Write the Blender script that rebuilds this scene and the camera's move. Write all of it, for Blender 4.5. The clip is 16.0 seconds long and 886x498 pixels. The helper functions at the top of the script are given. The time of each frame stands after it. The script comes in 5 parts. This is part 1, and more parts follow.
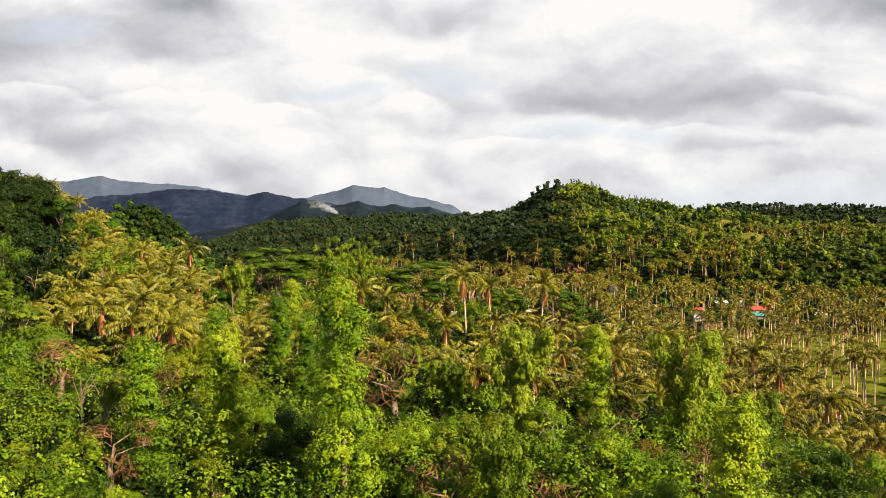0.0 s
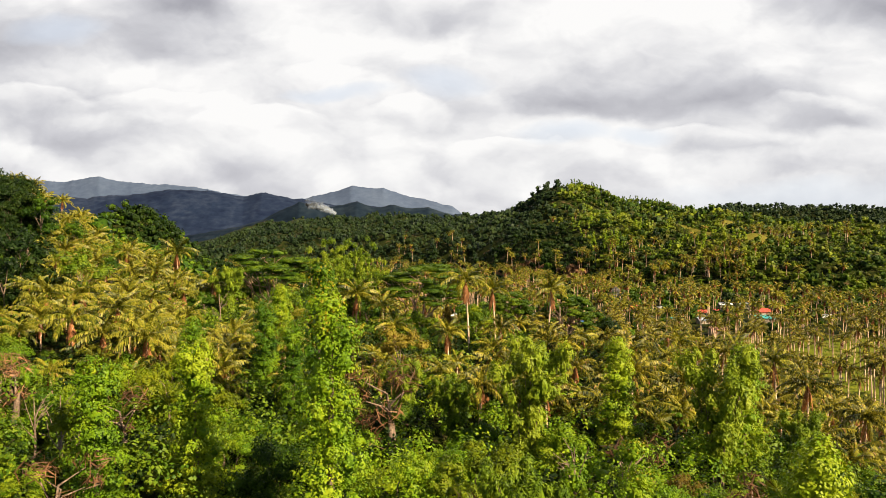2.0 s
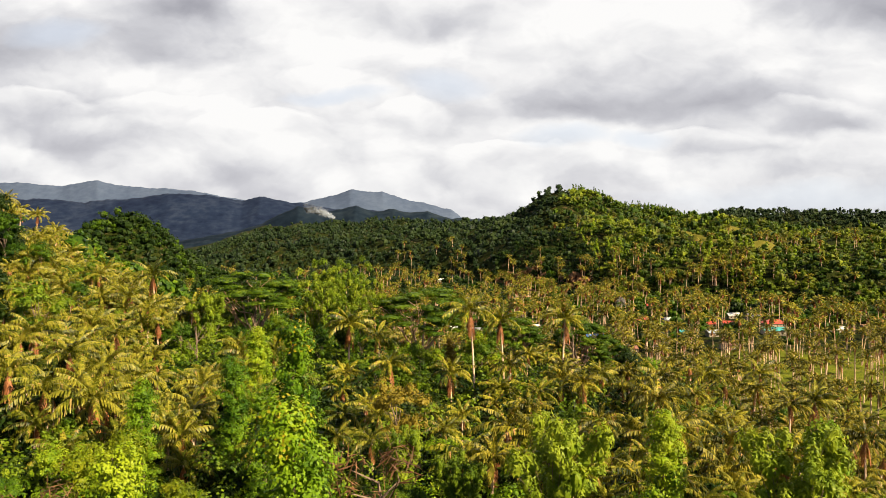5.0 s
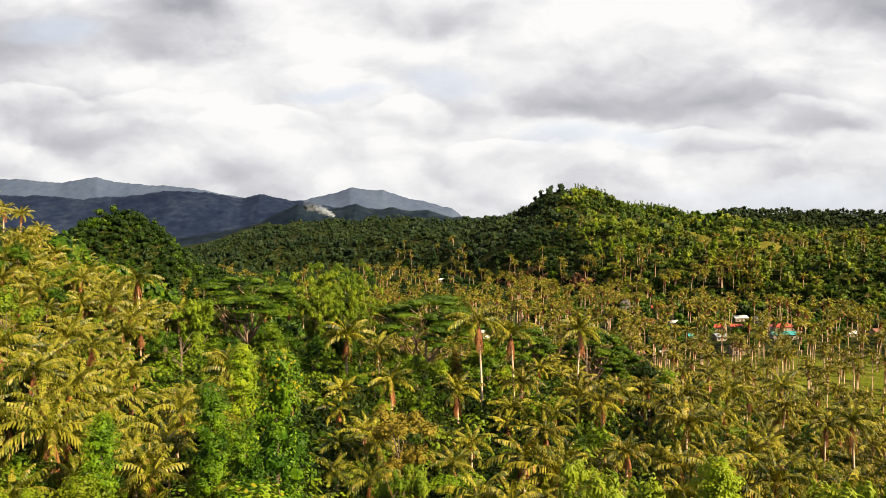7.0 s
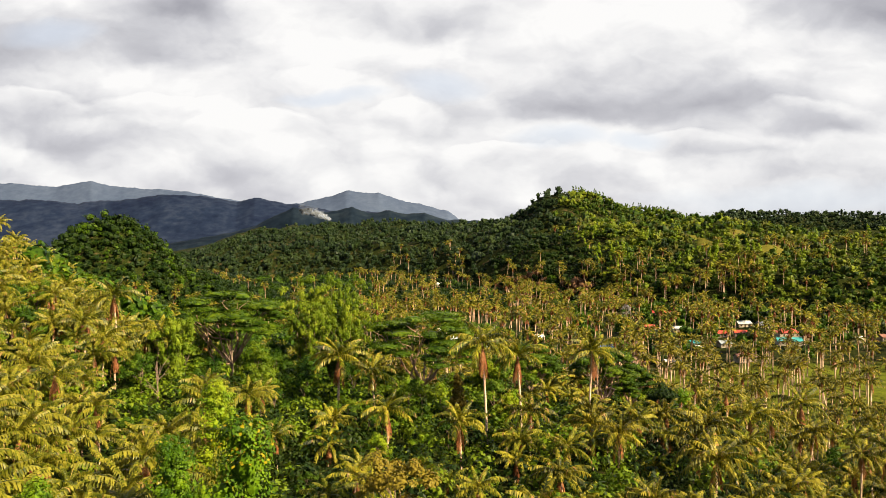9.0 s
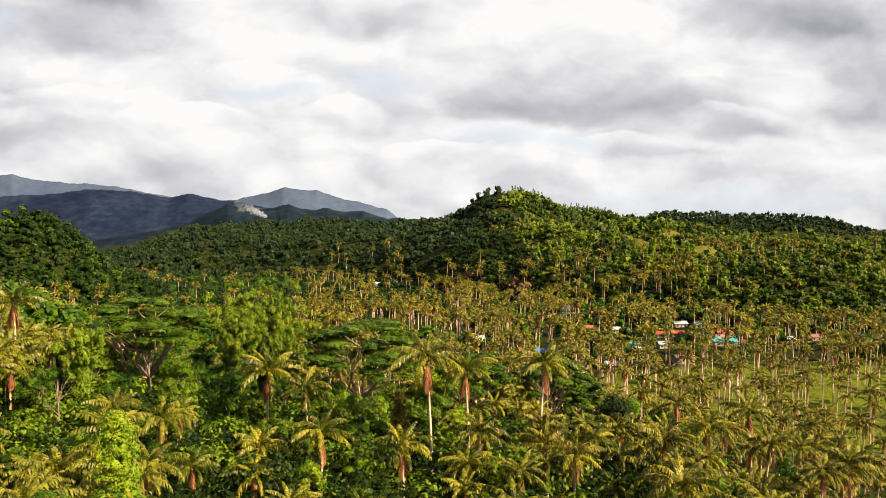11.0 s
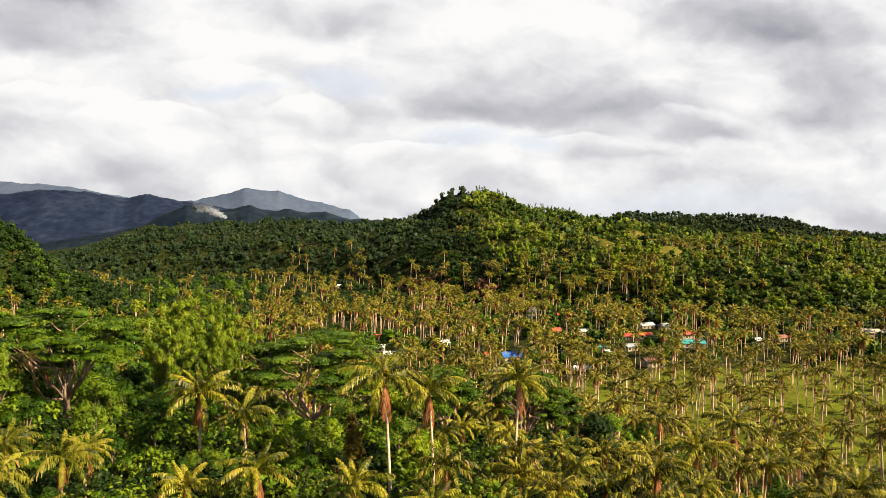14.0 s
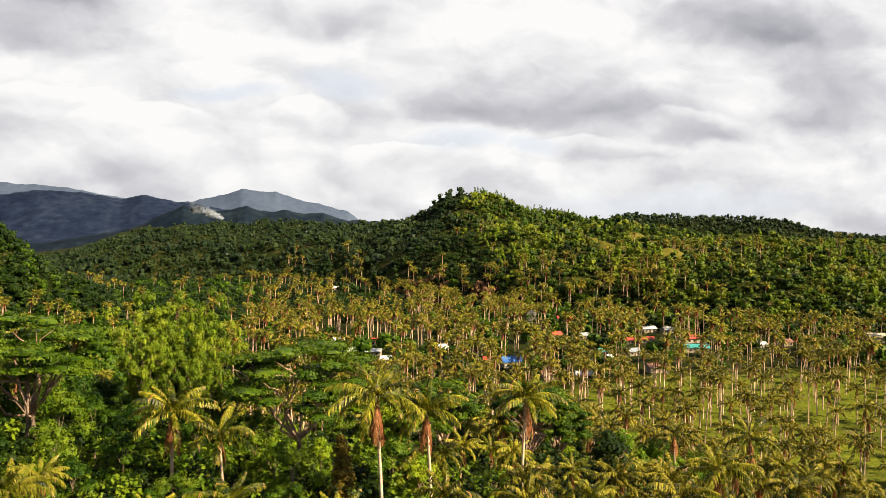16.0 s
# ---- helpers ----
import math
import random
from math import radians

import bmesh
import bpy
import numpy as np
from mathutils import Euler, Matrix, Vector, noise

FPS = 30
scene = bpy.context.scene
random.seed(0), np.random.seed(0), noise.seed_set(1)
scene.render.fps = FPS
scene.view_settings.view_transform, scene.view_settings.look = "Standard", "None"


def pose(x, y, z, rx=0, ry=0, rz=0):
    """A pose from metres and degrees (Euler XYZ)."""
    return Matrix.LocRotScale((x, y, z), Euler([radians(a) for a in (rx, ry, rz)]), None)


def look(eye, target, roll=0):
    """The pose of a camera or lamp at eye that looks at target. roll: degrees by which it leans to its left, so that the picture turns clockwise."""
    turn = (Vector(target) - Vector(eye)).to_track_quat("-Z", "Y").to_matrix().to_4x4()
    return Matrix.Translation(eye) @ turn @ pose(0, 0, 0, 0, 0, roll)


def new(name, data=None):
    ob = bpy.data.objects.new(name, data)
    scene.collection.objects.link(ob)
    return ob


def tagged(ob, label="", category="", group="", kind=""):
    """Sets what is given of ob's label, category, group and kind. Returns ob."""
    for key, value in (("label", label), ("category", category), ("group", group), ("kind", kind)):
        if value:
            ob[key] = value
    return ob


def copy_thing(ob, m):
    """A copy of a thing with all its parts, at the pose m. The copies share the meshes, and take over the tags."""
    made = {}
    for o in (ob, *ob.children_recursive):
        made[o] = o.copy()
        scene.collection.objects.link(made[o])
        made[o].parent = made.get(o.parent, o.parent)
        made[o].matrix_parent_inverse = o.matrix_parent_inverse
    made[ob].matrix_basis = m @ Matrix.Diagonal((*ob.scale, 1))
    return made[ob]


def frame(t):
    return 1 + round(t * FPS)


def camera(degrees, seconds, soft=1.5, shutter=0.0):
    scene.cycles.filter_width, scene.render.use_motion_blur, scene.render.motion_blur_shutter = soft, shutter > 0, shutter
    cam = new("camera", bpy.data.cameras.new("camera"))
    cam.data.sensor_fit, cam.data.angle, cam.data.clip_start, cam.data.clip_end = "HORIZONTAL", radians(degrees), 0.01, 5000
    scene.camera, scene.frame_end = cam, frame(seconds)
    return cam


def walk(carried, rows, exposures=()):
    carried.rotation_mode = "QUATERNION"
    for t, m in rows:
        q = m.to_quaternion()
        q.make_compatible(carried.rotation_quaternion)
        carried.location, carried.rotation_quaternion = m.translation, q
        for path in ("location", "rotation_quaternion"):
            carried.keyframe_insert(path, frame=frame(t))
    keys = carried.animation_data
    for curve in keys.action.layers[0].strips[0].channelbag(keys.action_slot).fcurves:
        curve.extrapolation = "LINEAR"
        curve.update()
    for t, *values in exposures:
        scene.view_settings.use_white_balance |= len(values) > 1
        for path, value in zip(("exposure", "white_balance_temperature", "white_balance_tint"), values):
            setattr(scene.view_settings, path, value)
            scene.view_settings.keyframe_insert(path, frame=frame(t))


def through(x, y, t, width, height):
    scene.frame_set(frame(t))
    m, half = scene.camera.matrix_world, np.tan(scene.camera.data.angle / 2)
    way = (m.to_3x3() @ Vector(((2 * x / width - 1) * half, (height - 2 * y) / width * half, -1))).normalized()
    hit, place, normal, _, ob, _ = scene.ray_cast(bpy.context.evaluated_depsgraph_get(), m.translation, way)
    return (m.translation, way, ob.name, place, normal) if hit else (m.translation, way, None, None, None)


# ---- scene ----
cam = camera(62.0, 16.0, soft=0.7)
PATH = [
    (0, (1.064, 0.5, 27.532), (1.06, 2.499, 27.475), -0.0),
    (0.5, (0.926, 2.906, 27.54), (0.922, 4.905, 27.483), 0.0),
    (1, (0.845, 5.323, 27.539), (0.843, 7.322, 27.483), -0.0),
    (1.5, (0.724, 7.732, 27.539), (0.723, 9.731, 27.484), -0.0),
    (2, (0.59, 10.103, 27.531), (0.589, 12.102, 27.476), -0.0),
    (2.5, (0.505, 12.399, 27.577), (0.505, 14.398, 27.521), -0.0),
    (3, (0.437, 14.747, 28.047), (0.438, 16.746, 27.992), 0.0),
    (3.5, (0.483, 16.975, 28.895), (0.484, 18.974, 28.842), -0.0),
    (4, (0.483, 19.678, 29.939), (0.485, 21.677, 29.893), -0.1),
    (6.5, (-0.751, 33.854, 32.237), (-0.752, 35.853, 32.188), 0.1),
    (7, (-0.894, 36.048, 32.376), (-0.893, 38.048, 32.325), 0.2),
    (7.5, (-1.153, 38.226, 32.608), (-1.153, 40.225, 32.553), 0.4),
    (8, (-1.185, 41.08, 33.108), (-1.182, 43.079, 33.063), 0.1),
    (10.3, (-1.848, 52.797, 34.569), (-1.811, 54.796, 34.525), 0.4),
    (10.5, (-1.864, 53.783, 34.603), (-1.779, 55.78, 34.558), 0.3),
    (11, (-1.787, 56.156, 34.618), (-1.61, 58.148, 34.57), 0.4),
    (11.5, (-1.583, 58.471, 34.583), (-1.367, 60.459, 34.536), 0.4),
    (12, (-1.249, 60.774, 34.537), (-1.01, 62.759, 34.489), 0.3),
    (12.5, (-0.924, 63.028, 34.494), (-0.67, 65.011, 34.446), 0.3),
    (13, (-0.644, 65.338, 34.478), (-0.38, 67.32, 34.432), 0.3),
    (13.5, (-0.35, 67.71, 34.468), (-0.08, 69.691, 34.423), 0.4),
    (14, (-0.085, 70.077, 34.448), (0.189, 72.057, 34.403), 0.3),
    (14.5, (0.152, 72.46, 34.456), (0.428, 74.441, 34.413), 0.3),
    (15, (0.42, 74.798, 34.489), (0.697, 76.779, 34.447), 0.4),
    (15.5, (0.715, 77.104, 34.482), (0.993, 79.084, 34.441), 0.4),
    (16, (1.04, 79.365, 34.467), (1.32, 81.345, 34.426), 0.4),
]
walk(cam, [(t, look(eye, target, roll)) for t, eye, target, roll in PATH], [(0, 1.5)])

# ---- world, sun, exposure ----
SUN_AZ, SUN_EL = 126.0, 34.0      # degrees clockwise from +y, and above the horizon


def node(nt, kind, links=None, **props):
    n = nt.nodes.new(kind)
    for k, v in props.items():
        if k in n.inputs:
            n.inputs[k].default_value = v
    for k, s in (links or {}).items():
        nt.links.new(s, n.inputs[k])
    return n


def math_node(nt, op, a, b=0.0, c=0.0, clamp=False):
    n = nt.nodes.new("ShaderNodeMath")
    n.operation, n.use_clamp = op, clamp
    for i, v in enumerate((a, b, c)):
        if isinstance(v, (int, float)):
            n.inputs[i].default_value = v
        else:
            nt.links.new(v, n.inputs[i])
    return n.outputs[0]


def mix_colour(nt, fac, a, b, blend="MIX"):
    n = nt.nodes.new("ShaderNodeMix")
    n.data_type, n.blend_type = "RGBA", blend
    for i, v in ((0, fac), (6, a), (7, b)):
        if hasattr(v, "links"):
            nt.links.new(v, n.inputs[i])
        elif i == 0:
            n.inputs[i].default_value = v
        else:
            n.inputs[i].default_value = (*v, 1.0)
    return n.outputs[2]


def ramp(nt, fac, stops, interp="LINEAR"):
    n = nt.nodes.new("ShaderNodeValToRGB")
    n.color_ramp.interpolation = interp
    el = n.color_ramp.elements
    while len(el) < len(stops):
        el.new(0.5)
    for e, (p, c) in zip(el, stops):
        e.position, e.color = p, (*c, 1.0)
    nt.links.new(fac, n.inputs[0])
    return n.outputs[0]


# grey cloud banks, white billows and blue gaps: u, v, half width, half height, darkness
CLOUDS = [
    (0.30, 0.180, 0.20, 0.038, 0.70), (0.20, 0.160, 0.14, 0.018, 0.45), (0.50, 0.140, 0.14, 0.020, 0.50),
    (-0.40, 0.245, 0.13, 0.038, 0.78), (-0.34, 0.305, 0.07, 0.026, 0.9), (-0.62, 0.240, 0.10, 0.05, 0.75),
    (0.0, 0.275, 0.07, 0.020, 0.4), (-0.11, 0.155, 0.07, 0.018, 0.35), (-0.52, 0.125, 0.14, 0.02, 0.4),
    (0.62, 0.290, 0.16, 0.04, 0.95), (0.74, 0.18, 0.12, 0.05, 0.7), (-0.48, 0.165, 0.16, 0.02, 0.35), (0.40, 0.11, 0.14, 0.014, 0.3),
]

# thin places where pale blue shows: u, v, half width, half height
GAPS = [(0.16, 0.132, 0.07, 0.016), (0.27, 0.128, 0.05, 0.014), (0.0, 0.195, 0.06, 0.022), (-0.15, 0.185, 0.07, 0.012), (-0.52, 0.262, 0.07, 0.022), (0.5, 0.045, 0.22, 0.022)]


# heaps of white cloud: u, v, half width, half height
BILLOWS = [(-0.40, 0.150, 0.15, 0.045), (-0.24, 0.140, 0.09, 0.032), (-0.05, 0.145, 0.08, 0.032), (0.09, 0.105, 0.09, 0.022), (0.33, 0.112, 0.09, 0.028), (-0.16, 0.200, 0.07, 0.030), (0.50, 0.150, 0.10, 0.03), (-0.55, 0.17, 0.09, 0.03)]


def make_world():
    w = bpy.data.worlds.new("sky")
    scene.world = w
    w.use_nodes = True
    nt = w.node_tree
    nt.nodes.clear()
    geo = nt.nodes.new("ShaderNodeTexCoord")
    sep = node(nt, "ShaderNodeSeparateXYZ", {0: geo.outputs["Generated"]})
    deep = math_node(nt, "MAXIMUM", math_node(nt, "ABSOLUTE", sep.outputs[1]), 0.25)
    u = math_node(nt, "DIVIDE", sep.outputs[0], deep)
    v = math_node(nt, "DIVIDE", sep.outputs[2], deep)
    flat = node(nt, "ShaderNodeCombineXYZ", {0: u, 1: math_node(nt, "MULTIPLY", v, 1.8)})
    warp = node(nt, "ShaderNodeTexNoise", {"Vector": flat.outputs[0]}, Scale=6.5, Detail=6.0, Roughness=0.52)
    off = node(nt, "ShaderNodeVectorMath", {0: warp.outputs["Color"]})
    off.operation = "SUBTRACT"
    off.inputs[1].default_value = (0.5, 0.5, 0.5)
    push = node(nt, "ShaderNodeVectorMath", {0: off.outputs[0]})
    push.operation = "SCALE"
    push.inputs["Scale"].default_value = 0.11
    bent = node(nt, "ShaderNodeVectorMath", {0: flat.outputs[0], 1: push.outputs[0]})
    bsep = node(nt, "ShaderNodeSeparateXYZ", {0: bent.outputs[0]})
    bu, bv = bsep.outputs[0], math_node(nt, "DIVIDE", bsep.outputs[1], 1.8)
    dark = None
    for cu, cv, ru, rv, amount in CLOUDS:
        du = math_node(nt, "DIVIDE", math_node(nt, "SUBTRACT", bu, cu), ru)
        dv = math_node(nt, "DIVIDE", math_node(nt, "SUBTRACT", bv, cv), rv)
        dv = math_node(nt, "MINIMUM", math_node(nt, "MULTIPLY", dv, 0.8), math_node(nt, "MULTIPLY", dv, 2.0))
        d2 = math_node(nt, "ADD", math_node(nt, "MULTIPLY", du, du), math_node(nt, "MULTIPLY", dv, dv))
        one = math_node(nt, "MULTIPLY", math_node(nt, "EXPONENT", math_node(nt, "MULTIPLY", d2, -0.9)), amount)
        dark = one if dark is None else math_node(nt, "ADD", dark, one)
    big = node(nt, "ShaderNodeTexNoise", {"Vector": bent.outputs[0]}, Scale=3.4, Detail=8.0, Roughness=0.55, Distortion=0.2)
    fine = node(nt, "ShaderNodeTexNoise", {"Vector": bent.outputs[0]}, Scale=9.0, Detail=7.0, Roughness=0.6)
    lump = math_node(nt, "MULTIPLY", math_node(nt, "SUBTRACT", fine.outputs[0], 0.5), 0.36)
    broad = math_node(nt, "MULTIPLY", math_node(nt, "SUBTRACT", big.outputs[0], 0.43), 1.0)
    low = math_node(nt, "MULTIPLY", math_node(nt, "EXPONENT", math_node(nt, "MULTIPLY", math_node(nt, "MAXIMUM", v, 0.0), -11.0)), 0.37)
    # heaped cloud: each lump is lit from above and grey below
    above = node(nt, "ShaderNodeVectorMath", {0: bent.outputs[0]})
    above.inputs[1].default_value = (0.012, 0.045, 0.0)
    for scale, amount in ((4.2, 1.3), (9.0, 0.7)):
        here = node(nt, "ShaderNodeTexNoise", {"Vector": bent.outputs[0]}, Scale=scale, Detail=5.0, Roughness=0.5)
        over = node(nt, "ShaderNodeTexNoise", {"Vector": above.outputs[0]}, Scale=scale, Detail=5.0, Roughness=0.5)
        broad = math_node(nt, "MULTIPLY_ADD", math_node(nt, "SUBTRACT", over.outputs[0], here.outputs[0]), amount, broad)
    shade = math_node(nt, "ADD", math_node(nt, "ADD", math_node(nt, "MULTIPLY", dark, 0.76), math_node(nt, "ADD", lump, low)), broad)
    # billows with a clear upper edge, white on top and grey below
    for cu, cv, ru, rv in BILLOWS:
        du = math_node(nt, "DIVIDE", math_node(nt, "SUBTRACT", bu, cu), ru)
        dv = math_node(nt, "DIVIDE", math_node(nt, "SUBTRACT", bv, cv), rv)
        d2 = math_node(nt, "ADD", math_node(nt, "MULTIPLY", du, du), math_node(nt, "MULTIPLY", dv, dv))
        inside = math_node(nt, "MULTIPLY", math_node(nt, "SUBTRACT", 1.0, math_node(nt, "MULTIPLY_ADD", lump, 2.6, d2)), math_node(nt, "MAXIMUM", math_node(nt, "MULTIPLY_ADD", dv, 1.8, 2.0), 0.8), clamp=True)
        tone = math_node(nt, "MULTIPLY_ADD", dv, -0.20, -0.08)
        shade = math_node(nt, "MULTIPLY_ADD", inside, tone, shade)
    cloud = ramp(nt, shade, [(0.03, (1.0, 0.99, 0.98)), (0.22, (0.86, 0.855, 0.865)), (0.48, (0.65, 0.65, 0.685)), (1.0, (0.38, 0.38, 0.425))])
    gap = None
    for cu, cv, ru, rv in GAPS:
        du = math_node(nt, "DIVIDE", math_node(nt, "SUBTRACT", bu, cu), ru)
        dv = math_node(nt, "DIVIDE", math_node(nt, "SUBTRACT", bv, cv), rv)
        d2 = math_node(nt, "ADD", math_node(nt, "MULTIPLY", du, du), math_node(nt, "MULTIPLY", dv, dv))
        one = math_node(nt, "MULTIPLY", math_node(nt, "SUBTRACT", 1.3, math_node(nt, "MULTIPLY_ADD", lump, 1.6, d2)), 0.6, clamp=True)
        gap = one if gap is None else math_node(nt, "MAXIMUM", gap, one)
    sky = nt.nodes.new("ShaderNodeTexSky")
    sky.sky_type, sky.sun_disc = "NISHITA", False
    sky.sun_elevation, sky.sun_rotation = radians(SUN_EL), radians(SUN_AZ)
    blue = mix_colour(nt, 1.0, sky.outputs[0], (0.10, 0.10, 0.10), "MULTIPLY")
    thin = mix_colour(nt, 0.80, blue, (0.80, 0.87, 0.99))
    front = mix_colour(nt, math_node(nt, "MULTIPLY", gap, 0.7), cloud, thin)
    # overhead and towards the sun the cloud breaks up
    clear = math_node(nt, "MULTIPLY", math_node(nt, "ADD", math_node(nt, "MULTIPLY", sep.outputs[1], -1.2), math_node(nt, "MULTIPLY_ADD", sep.outputs[2], 3.0, -0.6), clamp=True), 0.92)
    both = mix_colour(nt, clear, front, blue)
    back = node(nt, "ShaderNodeBackground", {0: both}, Strength=0.346)
    out = nt.nodes.new("ShaderNodeOutputWorld")
    nt.links.new(back.outputs[0], out.inputs[0])


make_world()
sun = new("sun", bpy.data.lights.new("sun", "SUN"))
sun.data.energy, sun.data.angle, sun.data.color = 5.0, radians(0.6), (1.0, 0.82, 0.52)
a, e = radians(SUN_AZ), radians(SUN_EL)
sun.matrix_world = look((math.sin(a) * math.cos(e) * 100, math.cos(a) * math.cos(e) * 100, math.sin(e) * 100), (0, 0, 0))


# ---- materials ----
def material(name):
    m = bpy.data.materials.new(name)
    m.use_nodes = True
    nt = m.node_tree
    nt.nodes.clear()
    out = nt.nodes.new("ShaderNodeOutputMaterial")
    return m, nt, out


def leaf_material(name, dark, mid, light, patch=0.22, through=0.16, rough=0.5, each=0.16, dry=None, dry_at=0.93, spec=0.12, own=0.5, middle=4.0, olive=None, wide=1.5):
    """Foliage: colour varies leaf by leaf and in patches of a few metres; light passes through the blades."""
    m, nt, out = material(name)
    dark, mid, light = ([0.80 * q for q in c] for c in (dark, mid, light))
    geo = nt.nodes.new("ShaderNodeNewGeometry")
    n = node(nt, "ShaderNodeTexNoise", {"Vector": geo.outputs["Position"]}, Scale=patch, Detail=4.0, Roughness=0.66)
    obj = nt.nodes.new("ShaderNodeObjectInfo")
    f = math_node(nt, "MULTIPLY_ADD", geo.outputs["Random Per Island"], each, math_node(nt, "MULTIPLY_ADD", n.outputs[0], wide, math_node(nt, "MULTIPLY", obj.outputs["Random"], own)))
    clump = node(nt, "ShaderNodeTexNoise", {"Vector": geo.outputs["Position"]}, Scale=patch * middle, Detail=2.0, Roughness=0.5)
    f = math_node(nt, "MULTIPLY_ADD", clump.outputs[0], 0.7, f)
    f = math_node(nt, "SUBTRACT", f, wide / 2 - 0.15 + own / 2 + each / 2)
    col = ramp(nt, f, [(0.1, dark), (0.48, mid), (0.85, light)])
    if olive:
        kinds = node(nt, "ShaderNodeTexNoise", {"Vector": geo.outputs["Position"]}, Scale=0.085, Detail=3.0, Roughness=0.6)
        col = mix_colour(nt, ramp(nt, kinds.outputs[0], [(0.52, (0, 0, 0)), (0.64, (0.8, 0.8, 0.8))]), col, olive)
    if dry:
        spots = node(nt, "ShaderNodeTexWhiteNoise", {"Vector": geo.outputs["Random Per Island"]})
        spots.noise_dimensions = "1D"
        nt.links.new(geo.outputs["Random Per Island"], spots.inputs["W"])
        pick = math_node(nt, "GREATER_THAN", spots.outputs[0], dry_at)
        col = mix_colour(nt, pick, col, dry)
    bs = node(nt, "ShaderNodeBsdfPrincipled", {"Base Color": col}, Roughness=rough)
    bs.inputs["Specular IOR Level"].default_value = spec
    tr = node(nt, "ShaderNodeBsdfTranslucent", {"Color": mix_colour(nt, 1.0, col, (1.9, 1.8, 0.8), "MULTIPLY")})
    mx = node(nt, "ShaderNodeMixShader", {1: bs.outputs[0], 2: tr.outputs[0]}, Fac=through)
    mx.inputs[0].default_value = through
    nt.links.new(mx.outputs[0], out.inputs[0])
    return m


def rough_material(name, cols, scale=1.0, detail=6.0, rough=0.85, bump=0.4, stretch=(1, 1, 1), spec=0.25, scale2=0.13, amount2=0.35):
    """A dull natural surface: two scales of noise through a ramp, with relief."""
    m, nt, out = material(name)
    co = nt.nodes.new("ShaderNodeNewGeometry")
    mp = node(nt, "ShaderNodeMapping", {"Vector": co.outputs["Position"]})
    mp.inputs["Scale"].default_value = stretch
    n = node(nt, "ShaderNodeTexNoise", {"Vector": mp.outputs[0]}, Scale=scale, Detail=detail, Roughness=0.62)
    n2 = node(nt, "ShaderNodeTexNoise", {"Vector": co.outputs["Position"]}, Scale=scale * scale2, Detail=4.0)
    f = math_node(nt, "MULTIPLY_ADD", math_node(nt, "SUBTRACT", n2.outputs[0], 0.5), amount2 * 2, n.outputs[0])
    k = len(cols) - 1
    col = ramp(nt, f, [(0.28 + 0.44 * i / k, c) for i, c in enumerate(cols)])
    b = node(nt, "ShaderNodeBump", {"Height": n.outputs[0]}, Strength=bump, Distance=0.3 / scale)
    bs = node(nt, "ShaderNodeBsdfPrincipled", {"Base Color": col, "Normal": b.outputs[0]}, Roughness=rough)
    bs.inputs["Specular IOR Level"].default_value = spec
    nt.links.new(bs.outputs[0], out.inputs[0])
    return m


M_BROAD = leaf_material("broad_leaves", (0.030, 0.080, 0.003), (0.132, 0.228, 0.006), (0.270, 0.335, 0.012))
M_LIME = leaf_material("yellow_green_leaves", (0.060, 0.090, 0.003), (0.140, 0.180, 0.005), (0.23, 0.245, 0.009), through=0.2)
# dark trees; also carries cloud shade on slopes and shade in the gaps
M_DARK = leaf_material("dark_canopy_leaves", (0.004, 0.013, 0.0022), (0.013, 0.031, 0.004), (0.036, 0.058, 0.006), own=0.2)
M_MID = leaf_material("mid_green_leaves", (0.010, 0.028, 0.002), (0.050, 0.098, 0.004), (0.135, 0.190, 0.008))
M_RAIN = leaf_material("rain_tree_leaves", (0.010, 0.030, 0.002), (0.050, 0.098, 0.004), (0.140, 0.195, 0.007), own=0.0)
M_LUSH = leaf_material("lush_leaves", (0.012, 0.038, 0.002), (0.055, 0.113, 0.004), (0.150, 0.208, 0.009))
M_BAMBOO = leaf_material("bamboo_leaves", (0.040, 0.095, 0.003), (0.122, 0.210, 0.007), (0.235, 0.305, 0.014), through=0.2)
M_PALEBAMBOO = leaf_material("pale_bamboo_leaves", (0.062, 0.112, 0.005), (0.142, 0.208, 0.010), (0.245, 0.300, 0.018), through=0.2)
M_FROND = leaf_material("palm_leaflets", (0.009, 0.020, 0.002), (0.118, 0.128, 0.006), (0.37, 0.325, 0.030), patch=0.5, dry=(0.26, 0.15, 0.05), dry_at=0.97, rough=0.42, spec=0.14, each=0.4)
M_FIELD = leaf_material("pasture_palm_leaflets", (0.009, 0.020, 0.002), (0.110, 0.104, 0.006), (0.32, 0.268, 0.026), patch=0.15, dry=(0.26, 0.15, 0.05), dry_at=0.97, rough=0.42, spec=0.14, each=0.6, own=0.0)
M_GROVE = leaf_material("valley_palm_leaflets", (0.012, 0.025, 0.002), (0.112, 0.115, 0.007), (0.34, 0.290, 0.030), patch=0.12, dry=(0.27, 0.13, 0.04), dry_at=0.94, rough=0.42, spec=0.14, each=0.4, own=0.0)
M_GOLD = leaf_material("golden_palm_leaflets", (0.014, 0.027, 0.002), (0.106, 0.116, 0.006), (0.275, 0.245, 0.025), patch=0.5, dry=(0.25, 0.17, 0.05), dry_at=0.97, rough=0.42, spec=0.14, each=0.4)
M_DRY = leaf_material("dry_palm_leaflets", (0.12, 0.040, 0.016), (0.28, 0.105, 0.042), (0.44, 0.20, 0.085), through=0.12)
M_TWIG = leaf_material("dry_twigs", (0.05, 0.024, 0.012), (0.14, 0.066, 0.032), (0.28, 0.145, 0.07), through=0.05)
